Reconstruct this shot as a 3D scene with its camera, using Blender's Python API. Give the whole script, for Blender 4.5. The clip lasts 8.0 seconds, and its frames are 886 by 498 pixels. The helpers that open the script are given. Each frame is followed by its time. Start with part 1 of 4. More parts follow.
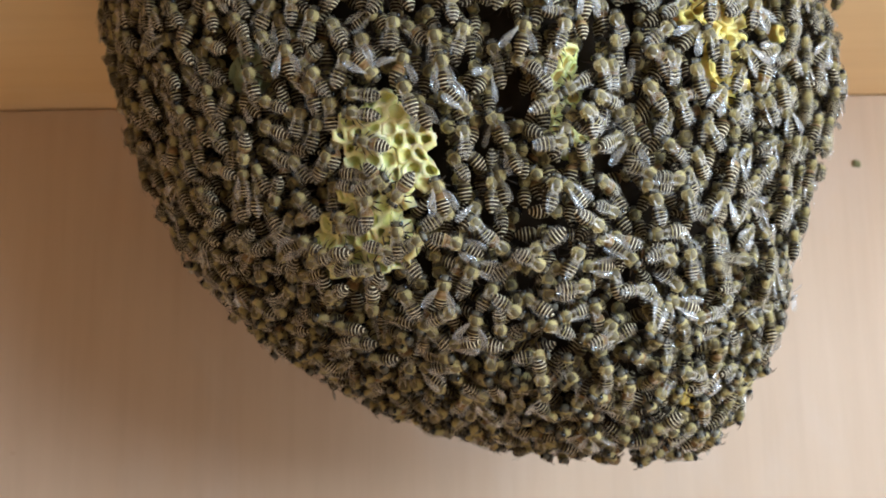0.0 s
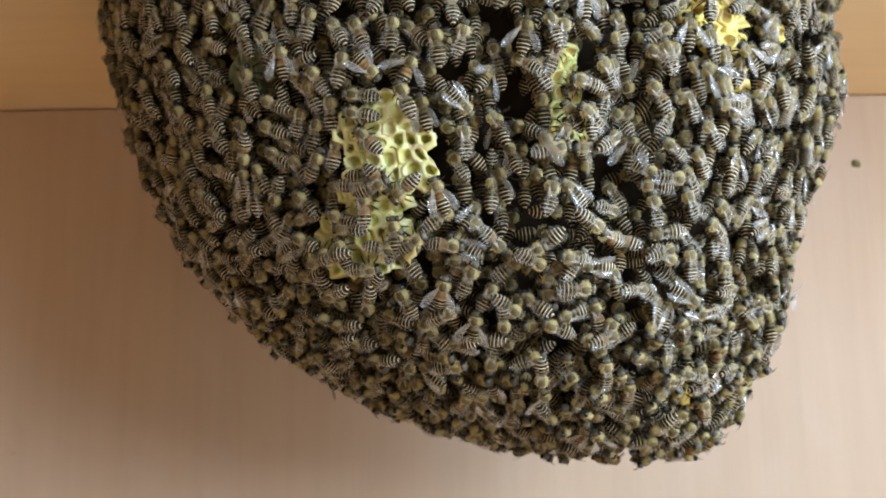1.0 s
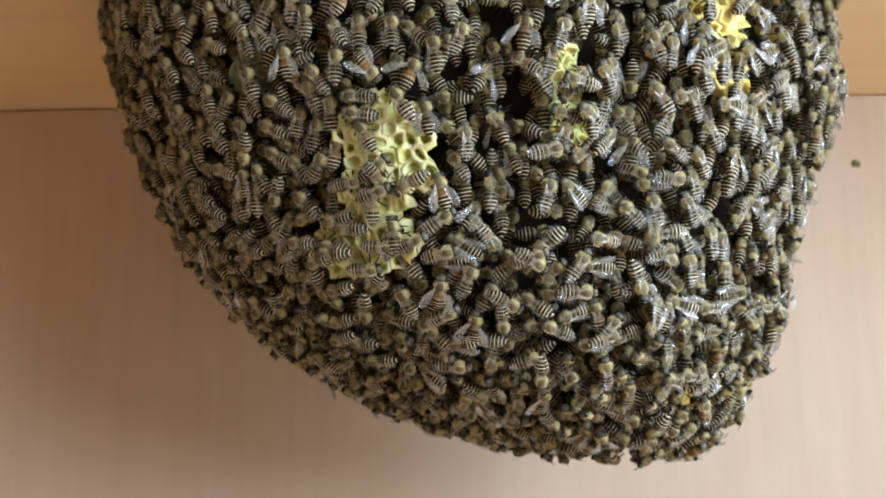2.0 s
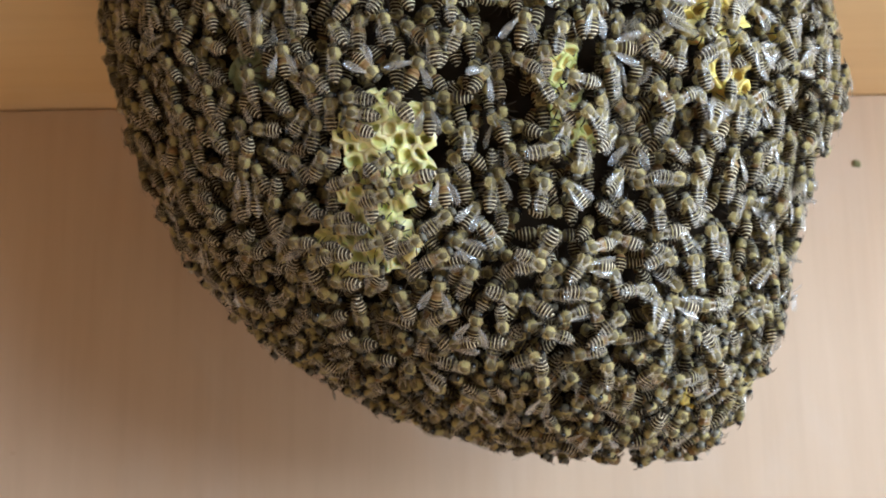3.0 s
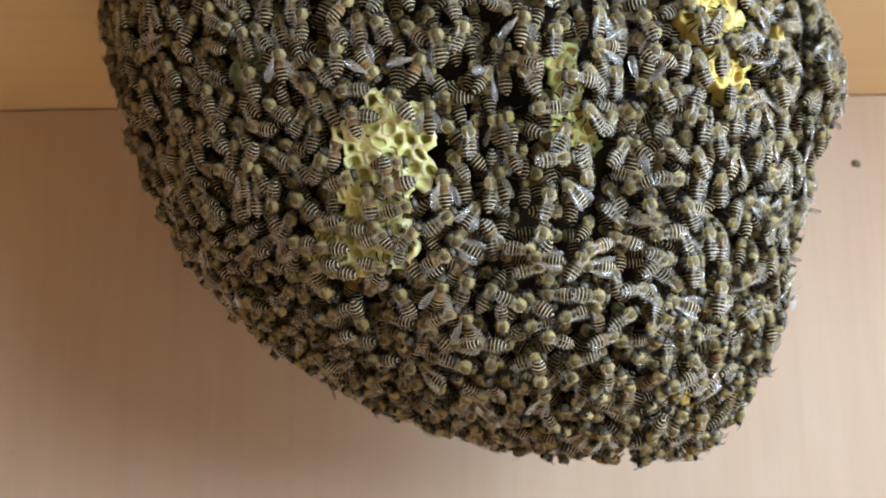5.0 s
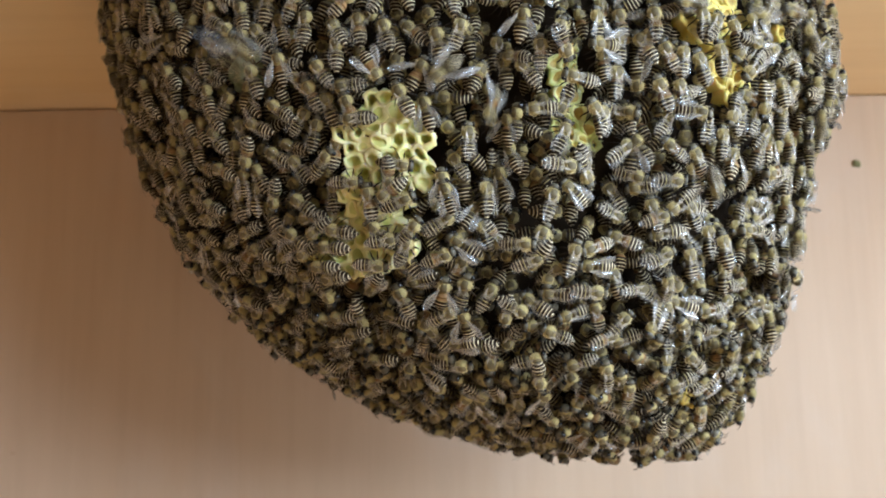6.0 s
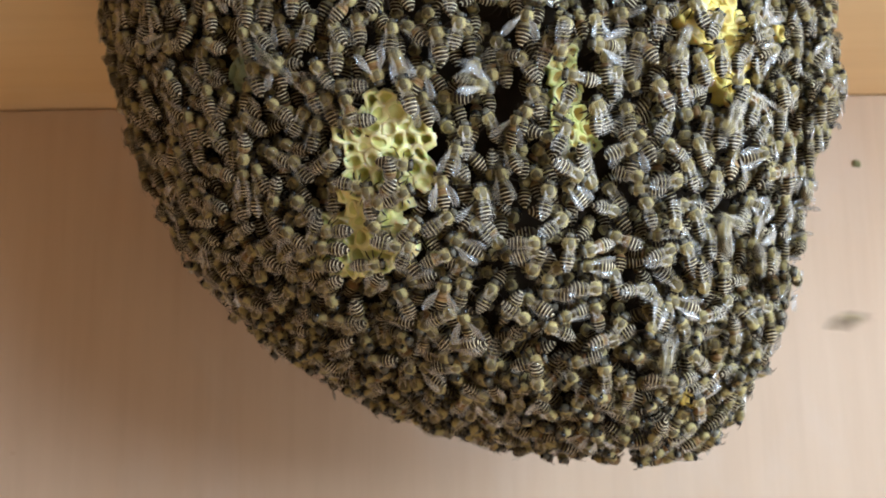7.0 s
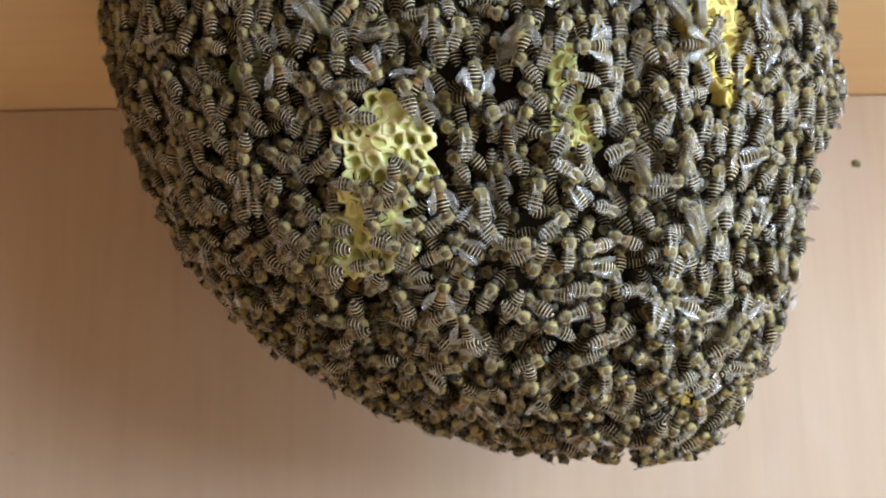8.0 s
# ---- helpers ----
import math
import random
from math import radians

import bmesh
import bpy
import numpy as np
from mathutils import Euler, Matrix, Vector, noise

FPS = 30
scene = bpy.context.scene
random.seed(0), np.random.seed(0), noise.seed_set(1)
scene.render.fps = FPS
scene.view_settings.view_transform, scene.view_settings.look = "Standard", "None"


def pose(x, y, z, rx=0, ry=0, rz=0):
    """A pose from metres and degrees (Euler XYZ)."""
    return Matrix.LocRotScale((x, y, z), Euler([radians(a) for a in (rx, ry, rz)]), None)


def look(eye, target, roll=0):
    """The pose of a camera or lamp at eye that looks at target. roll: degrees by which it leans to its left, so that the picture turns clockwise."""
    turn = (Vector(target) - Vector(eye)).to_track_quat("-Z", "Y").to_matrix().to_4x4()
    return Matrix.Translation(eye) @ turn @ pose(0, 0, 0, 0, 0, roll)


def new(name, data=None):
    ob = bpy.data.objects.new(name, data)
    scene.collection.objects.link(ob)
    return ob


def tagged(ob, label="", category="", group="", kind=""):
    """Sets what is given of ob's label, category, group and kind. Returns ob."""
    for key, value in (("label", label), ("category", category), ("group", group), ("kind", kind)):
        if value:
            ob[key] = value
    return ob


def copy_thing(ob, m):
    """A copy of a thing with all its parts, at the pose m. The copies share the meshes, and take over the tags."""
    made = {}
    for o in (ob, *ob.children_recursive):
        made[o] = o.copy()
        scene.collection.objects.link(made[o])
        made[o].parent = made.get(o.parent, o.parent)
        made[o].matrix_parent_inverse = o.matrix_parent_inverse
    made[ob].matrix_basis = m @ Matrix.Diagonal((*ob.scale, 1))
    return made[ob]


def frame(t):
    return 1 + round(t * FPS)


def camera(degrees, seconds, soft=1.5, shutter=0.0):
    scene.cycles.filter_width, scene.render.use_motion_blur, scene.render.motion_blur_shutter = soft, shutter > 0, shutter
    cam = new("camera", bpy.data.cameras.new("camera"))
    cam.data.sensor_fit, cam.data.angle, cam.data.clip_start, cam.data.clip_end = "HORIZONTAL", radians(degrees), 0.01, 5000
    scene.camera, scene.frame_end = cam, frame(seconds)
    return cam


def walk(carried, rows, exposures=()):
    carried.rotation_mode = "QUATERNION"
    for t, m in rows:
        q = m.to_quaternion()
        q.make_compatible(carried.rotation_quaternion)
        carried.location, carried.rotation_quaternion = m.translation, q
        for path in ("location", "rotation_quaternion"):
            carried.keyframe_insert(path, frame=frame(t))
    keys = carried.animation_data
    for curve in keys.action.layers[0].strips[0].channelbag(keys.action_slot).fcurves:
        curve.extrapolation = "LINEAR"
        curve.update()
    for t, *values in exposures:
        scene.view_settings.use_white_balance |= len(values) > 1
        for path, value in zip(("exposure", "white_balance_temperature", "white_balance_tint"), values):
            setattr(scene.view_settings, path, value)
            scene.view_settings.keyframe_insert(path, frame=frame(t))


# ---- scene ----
# ---- camera: it stands still before the open front of the hive box ----
cam = camera(40, 8.0, soft=1.85, shutter=1.0)
EYE = Vector((0, 0, 0.8))
VIEW = look(EYE, EYE + Vector((0, math.cos(radians(13)), math.sin(radians(13)))), -1)
cam.data.dof.use_dof, cam.data.dof.focus_distance, cam.data.dof.aperture_fstop = True, 0.345, 20.0
walk(cam, [(0, VIEW), (8.0, VIEW)], [(0, -0.03, 6000, 14), (8.0, -0.03, 6000, 14)])

# ---- daylight: the sun stands behind the shed, sky light comes in by a window at the side ----
SUN_FROM = Vector((-0.30, 0.70, 0.65)).normalized()
world = bpy.data.worlds.new("world")
scene.world = world
world.use_nodes = True
wn = world.node_tree
sky = wn.nodes.new("ShaderNodeTexSky")
sky.sky_type = "NISHITA"
sky.sun_disc = False
sky.sun_elevation = math.asin(SUN_FROM.z)
sky.sun_rotation = math.atan2(SUN_FROM.x, SUN_FROM.y)
sky.dust_density = 3.0
wn.links.new(sky.outputs[0], wn.nodes["Background"].inputs[0])
wn.nodes["Background"].inputs[1].default_value = 0.15
sun_data = bpy.data.lights.new("sun", "SUN")
sun_data.energy, sun_data.angle, sun_data.color = 4.0, radians(3), (1.0, 0.96, 0.90)
sun = new("sun", sun_data)
sun.matrix_world = look((0, 0, 0), -SUN_FROM)
sun.location = SUN_FROM * 5
WIN_X, WIN_Y, WIN_Z = 0.98, (-1.36, 0.53), (0.73, 1.50)
window_light = bpy.data.lights.new("window_light", "AREA")
window_light.shape, window_light.size, window_light.size_y = "RECTANGLE", WIN_Y[1] - WIN_Y[0], WIN_Z[1] - WIN_Z[0]
window_light.energy, window_light.color = 64.5, (0.75, 0.895, 1.0)
opening = Vector((WIN_X, sum(WIN_Y) / 2, sum(WIN_Z) / 2))
new("window_light", window_light).matrix_world = look(opening, opening - Vector((1, 0, 0)))


# ---- materials ----
def nodes_of(name):
    m = bpy.data.materials.new(name)
    m.use_nodes = True
    t = m.node_tree
    return m, t, t.nodes["Principled BSDF"]


def ramp(t, fac, stops):
    r = t.nodes.new("ShaderNodeValToRGB")
    e = r.color_ramp.elements
    while len(e) < len(stops):
        e.new(0.5)
    for k, (p, c) in zip(e, stops):
        k.position, k.color = p, (*c, 1)
    t.links.new(fac, r.inputs[0])
    return r.outputs[0]


def noise_tex(t, vec, scale, detail=4, rough=0.55):
    n = t.nodes.new("ShaderNodeTexNoise")
    n.inputs["Scale"].default_value, n.inputs["Detail"].default_value = scale, detail
    n.inputs["Roughness"].default_value = rough
    t.links.new(vec, n.inputs["Vector"])
    return n.outputs["Fac"]


def place_vec(t, scale=(1, 1, 1)):
    g = t.nodes.new("ShaderNodeNewGeometry")
    mp = t.nodes.new("ShaderNodeMapping")
    mp.inputs["Scale"].default_value = scale
    t.links.new(g.outputs["Position"], mp.inputs["Vector"])
    return mp.outputs[0]


def mix(t, fac, a, b, mode="MIX"):
    m = t.nodes.new("ShaderNodeMix")
    m.data_type, m.blend_type = "RGBA", mode
    for sock, v in ((m.inputs[0], fac), (m.inputs[6], a), (m.inputs[7], b)):
        if isinstance(v, (int, float)):
            sock.default_value = v
        elif isinstance(v, tuple):
            sock.default_value = (*v, 1)
        else:
            t.links.new(v, sock)
    return m.outputs[2]


def bump(t, bsdf, height, strength, distance):
    b = t.nodes.new("ShaderNodeBump")
    b.inputs["Strength"].default_value, b.inputs["Distance"].default_value = strength, distance
    t.links.new(height, b.inputs["Height"])
    t.links.new(b.outputs[0], bsdf.inputs["Normal"])


def wood(name, pale, dark, along):
    """Planed softwood: long grain streaks along one axis, broad tone, small stains."""
    m, t, b = nodes_of(name)
    stretch = [14.0, 14.0, 14.0]
    stretch[along] = 0.9
    v = place_vec(t, stretch)
    grain = noise_tex(t, v, 9, 6, 0.6)
    c = ramp(t, grain, [(0.25, dark), (0.6, pale)])
    broad = noise_tex(t, place_vec(t), 5, 2)
    c = mix(t, 0.5, c, ramp(t, broad, [(0.3, (0.82, 0.76, 0.70)), (0.7, (1, 1, 1))]), "MULTIPLY")
    smear = noise_tex(t, place_vec(t, [5.5 if i != along else 3.0 for i in range(3)]), 3.1, 5, 0.6)
    worn = t.nodes.new("ShaderNodeMapRange")
    for i, v in enumerate((smear, 0.50, 0.72, 0.0, 0.28)):
        if i:
            worn.inputs[i].default_value = v
        else:
            t.links.new(v, worn.inputs[0])
    c = mix(t, worn.outputs[0], c, tuple(0.5 * v + 0.5 * 0.64 for v in pale))
    spots = noise_tex(t, place_vec(t), 85, 3)
    c = mix(t, 1.0, c, ramp(t, spots, [(0.17, (0.70, 0.6, 0.5)), (0.25, (1, 1, 1))]), "MULTIPLY")
    t.links.new(c, b.inputs["Base Color"])
    b.inputs["Roughness"].default_value = 0.62
    bump(t, b, grain, 0.25, 0.0006)
    return m


def insect(name, colour, rough, spread=0.35, coat=0.0, fleck=900, single=True, gloss=0.5):
    """Cuticle or hair with a tone of its own on each bee and a fine mottle."""
    m, t, b = nodes_of(name)
    dark = tuple(c * (1 - spread) for c in colour)
    lite = tuple(min(1, c * (1 + spread)) for c in colour)
    if single:
        r = t.nodes.new("ShaderNodeObjectInfo").outputs["Random"]
    else:
        r = t.nodes.new("ShaderNodeNewGeometry").outputs["Random Per Island"]
    c = ramp(t, r, [(0.0, dark), (1.0, lite)])
    f = noise_tex(t, place_vec(t), fleck, 2)
    c = mix(t, 0.6, c, ramp(t, f, [(0.3, (0.55, 0.55, 0.55)), (0.65, (1.0, 1.0, 1.0))]), "MULTIPLY")
    t.links.new(c, b.inputs["Base Color"])
    b.inputs["Roughness"].default_value = rough
    b.inputs["Coat Weight"].default_value = coat
    b.inputs["Specular IOR Level"].default_value = gloss
    bump(t, b, f, 0.35, 0.0002)
    return m


def wing_material(name, colour, haze, sheen):
    """Clear membrane: a thin milky film under a gloss that grows at grazing angles."""
    m, t, b = nodes_of(name)
    t.nodes.remove(b)
    f = noise_tex(t, place_vec(t), 700, 2)
    bm_ = t.nodes.new("ShaderNodeBump")
    bm_.inputs["Strength"].default_value, bm_.inputs["Distance"].default_value = 0.15, 0.0003
    t.links.new(f, bm_.inputs["Height"])
    clear, film, gloss = (t.nodes.new("ShaderNodeBsdf" + k) for k in ("Transparent", "Diffuse", "Glossy"))
    film.inputs["Color"].default_value = (*colour, 1)
    # cool tint: the blue of reflected sky put into the gloss colour
    gloss.inputs["Color"].default_value = (0.9, 0.95, 1.0, 1)
    gloss.inputs["Roughness"].default_value = 0.27
    t.links.new(bm_.outputs[0], gloss.inputs["Normal"])
    fres = t.nodes.new("ShaderNodeFresnel")
    fres.inputs["IOR"].default_value = sheen
    t.links.new(bm_.outputs[0], fres.inputs["Normal"])
    body, whole = t.nodes.new("ShaderNodeMixShader"), t.nodes.new("ShaderNodeMixShader")
    body.inputs[0].default_value = haze
    for a, q in ((clear, body.inputs[1]), (film, body.inputs[2]), (body, whole.inputs[1]), (gloss, whole.inputs[2])):
        t.links.new(a.outputs[0], q)
    most = t.nodes.new("ShaderNodeMath")
    most.operation = "MINIMUM"
    most.inputs[1].default_value = sheen - 1.0
    t.links.new(fres.outputs[0], most.inputs[0])
    t.links.new(most.outputs[0], whole.inputs[0])
    t.links.new(whole.outputs[0], t.nodes["Material Output"].inputs["Surface"])
    return m


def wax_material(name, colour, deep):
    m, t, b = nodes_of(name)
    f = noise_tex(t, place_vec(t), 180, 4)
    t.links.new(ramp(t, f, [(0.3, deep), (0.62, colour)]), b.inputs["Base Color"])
    b.inputs["Roughness"].default_value = 0.45
    b.inputs["Subsurface Weight"].default_value = 0.35
    b.inputs["Subsurface Radius"].default_value = (1.0, 0.7, 0.2)
    b.inputs["Subsurface Scale"].default_value = 0.002
    fine = noise_tex(t, place_vec(t), 1400, 3)
    bump(t, b, fine, 0.3, 0.0003)
    return m


M_WALL = wood("wall_wood", (0.60, 0.445, 0.312), (0.55, 0.40, 0.274), 2)
M_TOP = wood("top_wood", (0.86, 0.63, 0.345), (0.81, 0.58, 0.31), 0)
M_EARTH, _t, _b = nodes_of("bare_earth")
_t.links.new(ramp(_t, noise_tex(_t, place_vec(_t), 3, 8), [(0.3, (0.34, 0.31, 0.26)), (0.7, (0.46, 0.43, 0.37))]), _b.inputs["Base Color"])
_b.inputs["Roughness"].default_value = 0.9
M_SHED = wood("shed_board", (0.22, 0.145, 0.08), (0.17, 0.11, 0.058), 2)
M_SIDE = wood("side_wood", (0.29, 0.155, 0.063), (0.25, 0.13, 0.052), 2)
M_FLOOR = wood("floor_wood", (0.46, 0.295, 0.14), (0.39, 0.245, 0.115), 1)
M_SPECK = insect("droppings", (0.20, 0.19, 0.075), 0.8)
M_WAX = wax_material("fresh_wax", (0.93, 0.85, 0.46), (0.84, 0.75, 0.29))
# darker copy of the wax: shade of cell insides and recessed comb in its colour
M_SHADEWAX = wax_material("shaded_wax", (0.75, 0.74, 0.31), (0.60, 0.58, 0.17))
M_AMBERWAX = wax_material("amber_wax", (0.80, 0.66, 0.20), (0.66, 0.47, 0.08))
# darker still: paints the shade down inside the amber and recessed cells
M_CELLSHADE = wax_material("cell_shade_wax", (0.60, 0.46, 0.12), (0.44, 0.28, 0.05))
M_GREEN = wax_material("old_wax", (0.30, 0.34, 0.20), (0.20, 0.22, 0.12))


def bee_materials(single):
    tag = "" if single else "_mass"
    return [
        insect("dark_cuticle" + tag, (0.034, 0.022, 0.012), 0.5, 0.4, 0.0, 900, single, 0.12),
        insect("cream_band" + tag, (0.74, 0.63, 0.41), 0.7, 0.32, 0.0, 1500, single, 0.2),
        insect("amber_band" + tag, (0.24, 0.135, 0.052), 0.5, 0.3, 0.0, 900, single, 0.2),
        insect("tan_hair" + tag, (0.42, 0.345, 0.15), 0.85, 0.14, 0.0, 1300, single, 0.2),
        insect("grey_hair" + tag, (0.11, 0.095, 0.06), 0.45, 0.3, 0.0, 1300, single),
        insect("compound_eye" + tag, (0.014, 0.012, 0.011), 0.22, 0.3, 0.0, 2500, single),
        wing_material("wing_membrane" + tag, (0.42, 0.345, 0.24), 0.03, 1.20),
        insect("wing_vein" + tag, (0.42, 0.36, 0.27), 0.4, 0.3, 0.0, 900, single),
        # copy for open wings: paler film paints in the flash of lit wings
        wing_material("bright_membrane" + tag, (0.72, 0.66, 0.59), 0.10, 1.50),
        insect("bare_shield" + tag, (0.165, 0.13, 0.065), 0.55, 0.3, 0.0, 900, single, 0.25),
        insect("pale_fuzz" + tag, (0.68, 0.56, 0.29), 0.75, 0.15, 0.0, 1300, single, 0.2),
    ]


DARK, CREAM, AMBER, TAN, GREY, EYEBALL, MEMBRANE, VEIN, BRIGHT, SHIELD, FUZZ = range(11)
BEE_ONE = bee_materials(True)
BEE_MASS = bee_materials(False)

# ---- the open box: back wall, ceiling, side walls, floor, ground outside ----
BACK, TOP = 0.55, 0.9987


def board(name, lo, hi, material, label):
    bm = bmesh.new()
    bmesh.ops.create_cube(bm, size=1.0)
    for v in bm.verts:
        v.co = Vector([lo[i] + (v.co[i] + 0.5) * (hi[i] - lo[i]) for i in range(3)])
    bmesh.ops.bevel(bm, geom=list(bm.edges), offset=0.0012, segments=2, affect="EDGES")
    me = bpy.data.meshes.new(name)
    bm.to_mesh(me)
    bm.free()
    me.materials.append(material)
    return tagged(new(name, me), label, "board", kind="structure")


board("box_back", (-0.42, BACK, 0.45), (0.92, BACK + 0.018, TOP), M_WALL, "pale planed wooden back wall of the hive box")
board("box_top", (-0.44, 0.32, TOP + 0.0005), (0.94, BACK + 0.02, TOP + 0.0205), M_TOP, "warm wooden top board of the hive box")
# unseen side board, kept dark so that less light bounces onto the back wall
board("box_side", (-0.44, 0.10, 0.45), (-0.421, BACK + 0.018, TOP), M_SIDE, "unseen wooden side wall of the hive box, dark brown to cut bounced light")
gm = bpy.data.meshes.new("ground")
gm.from_pydata([(-400, -400, -0.05), (400, -400, -0.05), (400, 400, -0.05), (-400, 400, -0.05)], [], [(0, 1, 2, 3)])
gm.materials.append(M_EARTH)
tagged(new("ground", gm), "pale dusty ground around the shed", "ground", kind="structure")
# the plain shed round it, with one window opening
board("floor", (-1.3, -1.7, 0.0), (1.2, 0.9, 0.4485), M_FLOOR, "pale brown wooden floor of the shed")
board("ceiling", (-1.3, -1.7, 2.2), (1.2, 0.9, 2.24), M_SHED, "plain ceiling of the shed")
board("wall_north", (-1.3, 0.902, 0.0), (1.2, 0.94, 2.24), M_SHED, "plain shed wall behind the hive box")
board("wall_south", (-1.3, -1.74, 0.0), (1.2, -1.702, 2.24), M_SHED, "plain shed wall")
board("wall_west", (-1.34, -1.74, 0.0), (-1.302, 0.94, 2.24), M_SHED, "plain shed wall")
for lo, hi in (((-1.70, 0.45), (WIN_Y[0], 2.2)), ((WIN_Y[1], 0.45), (0.9, 2.2)), ((WIN_Y[0], 0.45), (WIN_Y[1], WIN_Z[0])), ((WIN_Y[0], WIN_Z[1]), (WIN_Y[1], 2.2))):
    board("wall_east", (WIN_X + 0.01, lo[0], lo[1]), (WIN_X + 0.05, hi[0], hi[1]), M_SHED, "plain shed wall round the window opening")

# ---- the hanging cluster: its outer form ----
HANG = 0.430
KNOTS_Z = (0.8257, 0.8266, 0.8287, 0.8350, 0.8450, 0.8621, 0.8816, 0.9014, 0.9216, 0.9423, 0.9634, 0.9850, 0.9980)
KNOTS_C = (0.0632, 0.0632, 0.0604, 0.0499, 0.0396, 0.0299, 0.0209, 0.0156, 0.0140, 0.0130, 0.0110, 0.0083, 0.0066)
KNOTS_A = (0.0030, 0.0135, 0.0263, 0.0432, 0.0608, 0.0803, 0.0956, 0.1059, 0.1147, 0.1230, 0.1268, 0.1290, 0.1300)


def form(z):
    """Centre, half width and half depth of the cluster at height z."""
    a = float(np.interp(z, KNOTS_Z, KNOTS_A))
    return float(np.interp(z, KNOTS_Z, KNOTS_C)), a, 0.102 * (a / 0.125) ** 0.75


# valleys between the hanging combs: x, half width and depth
VALLEYS = ((0.0165, 0.0060, 0.0085), (0.0520, 0.0085, 0.0075))


def skin(z, phi):
    c, a, b = form(z)
    lump = 1 + 0.022 * noise.noise(Vector((2.6 * phi, 55 * z, 4.4)))
    x, y = c + a * math.sin(phi), HANG - b * lump * math.cos(phi)
    if abs(phi) < 1.57:
        reach = max(0.0, min(1.0, (z - 0.868) / 0.03))
        y += reach * sum(d * math.exp(-((x - v) / w) ** 2) for v, w, d in VALLEYS)
    return Vector((x, y, z))


def skin_frame(z, phi):
    """A place on the cluster and its outward normal."""
    e = 0.003
    dz = skin(min(z + e, 0.9979), phi) - skin(max(z - e, 0.8258), phi)
    dp = skin(z, phi + 0.01) - skin(z, phi - 0.01)
    return skin(z, phi), dp.cross(dz).normalized()


def front(x, z):
    c, a, _ = form(z)
    return skin_frame(z, math.asin(max(-0.995, min(0.995, (x - c) / a))))


def perch(spot, heading, lift=0.0, pitch=0.0, bank=0.0):
    """Pose of a bee on the cluster: heading 0 is upwards, 90 towards +x."""
    p, n = spot
    u = (Vector((0, 0, 1)) - n * n.z).normalized()
    r = u.cross(n)
    h = radians(heading)
    f = u * math.cos(h) + r * math.sin(h)
    side = n.cross(f)
    m = Matrix((f, side, n)).transposed().to_4x4()
    m.translation = p + n * lift
    return m @ pose(0, 0, 0, bank, pitch, 0)


# ---- the bee, in metres, head towards +x, back towards +z ----
MM = 0.00107


class Solid:
    """Vertices, faces and a material number for each face."""

    def __init__(self):
        self.v, self.f, self.m = [], [], []

    def add(self, verts, faces, mats):
        k = len(self.v)
        self.v += [tuple(p) for p in verts]
        self.f += [tuple(i + k for i in q) for q in faces]
        self.m += mats if isinstance(mats, list) else [mats] * len(faces)

    def mesh(self, name, materials):
        me = bpy.data.meshes.new(name)
        me.from_pydata(self.v, [], self.f)
        for m in materials:
            me.materials.append(m)
        me.polygons.foreach_set("material_index", self.m)
        me.polygons.foreach_set("use_smooth", [True] * len(self.f))
        me.update()
        return me


def lathe(s, stations, around, mats):
    """Rings along x: (x, half width, half height, z). mats gives each band's material."""
    verts, faces, ms = [], [], []
    for x, w, h, z in stations:
        for k in range(around):
            g = 2 * math.pi * k / around
            verts.append((x * MM, w * math.cos(g) * MM, (z + h * math.sin(g)) * MM))
    for i in range(len(stations) - 1):
        for k in range(around):
            j = (k + 1) % around
            faces.append((i * around + k, i * around + j, (i + 1) * around + j, (i + 1) * around + k))
            ms.append(mats[i])
    n = len(stations)
    faces += [tuple(range(around - 1, -1, -1)), tuple((n - 1) * around + k for k in range(around))]
    ms += [mats[0], mats[-1]]
    s.add(verts, faces, ms)


def blob(s, c, r, mat, seg=8, rings=6):
    st = []
    for i in range(rings + 1):
        g = math.pi * (0.04 + 0.92 * i / rings)
        st.append((c[0] + r[0] * math.cos(g), r[1] * math.sin(g), r[2] * math.sin(g), c[2]))
    k = len(s.v)
    lathe(s, st, seg, [mat] * rings)
    s.v[k:] = [(x, y + c[1] * MM, z) for x, y, z in s.v[k:]]


def tube(s, pts, radii, mat, sides=4):
    verts, faces = [], []
    for p, r in zip(pts, radii):
        for k in range(sides):
            g = 2 * math.pi * k / sides
            verts.append(((p[0] + r * math.cos(g)) * MM, p[1] * MM, (p[2] + r * math.sin(g)) * MM))
    for i in range(len(pts) - 1):
        for k in range(sides):
            j = (k + 1) % sides
            faces.append((i * sides + k, i * sides + j, (i + 1) * sides + j, (i + 1) * sides + k))
    s.add(verts, faces, mat)


def hairs(s, c, r, count, length, mat, rng, bare=2.0):
    for _ in range(count):
        d = Vector((rng.gauss(0, 1), rng.gauss(0, 1), abs(rng.gauss(0, 1)) - 0.3)).normalized()
        if d.z > bare:
            continue
        p = Vector((c[0] + d.x * r[0], c[1] + d.y * r[1], c[2] + d.z * r[2]))
        q = p + (d + Vector((rng.uniform(-.5, .5), rng.uniform(-.5, .5), rng.uniform(-.3, .3)))) * length
        w = d.cross(Vector((0.3, 0.5, 0.8))).normalized() * 0.05
        s.add([(p + w) * MM, (p - w) * MM, q * MM], [(0, 1, 2)], mat)


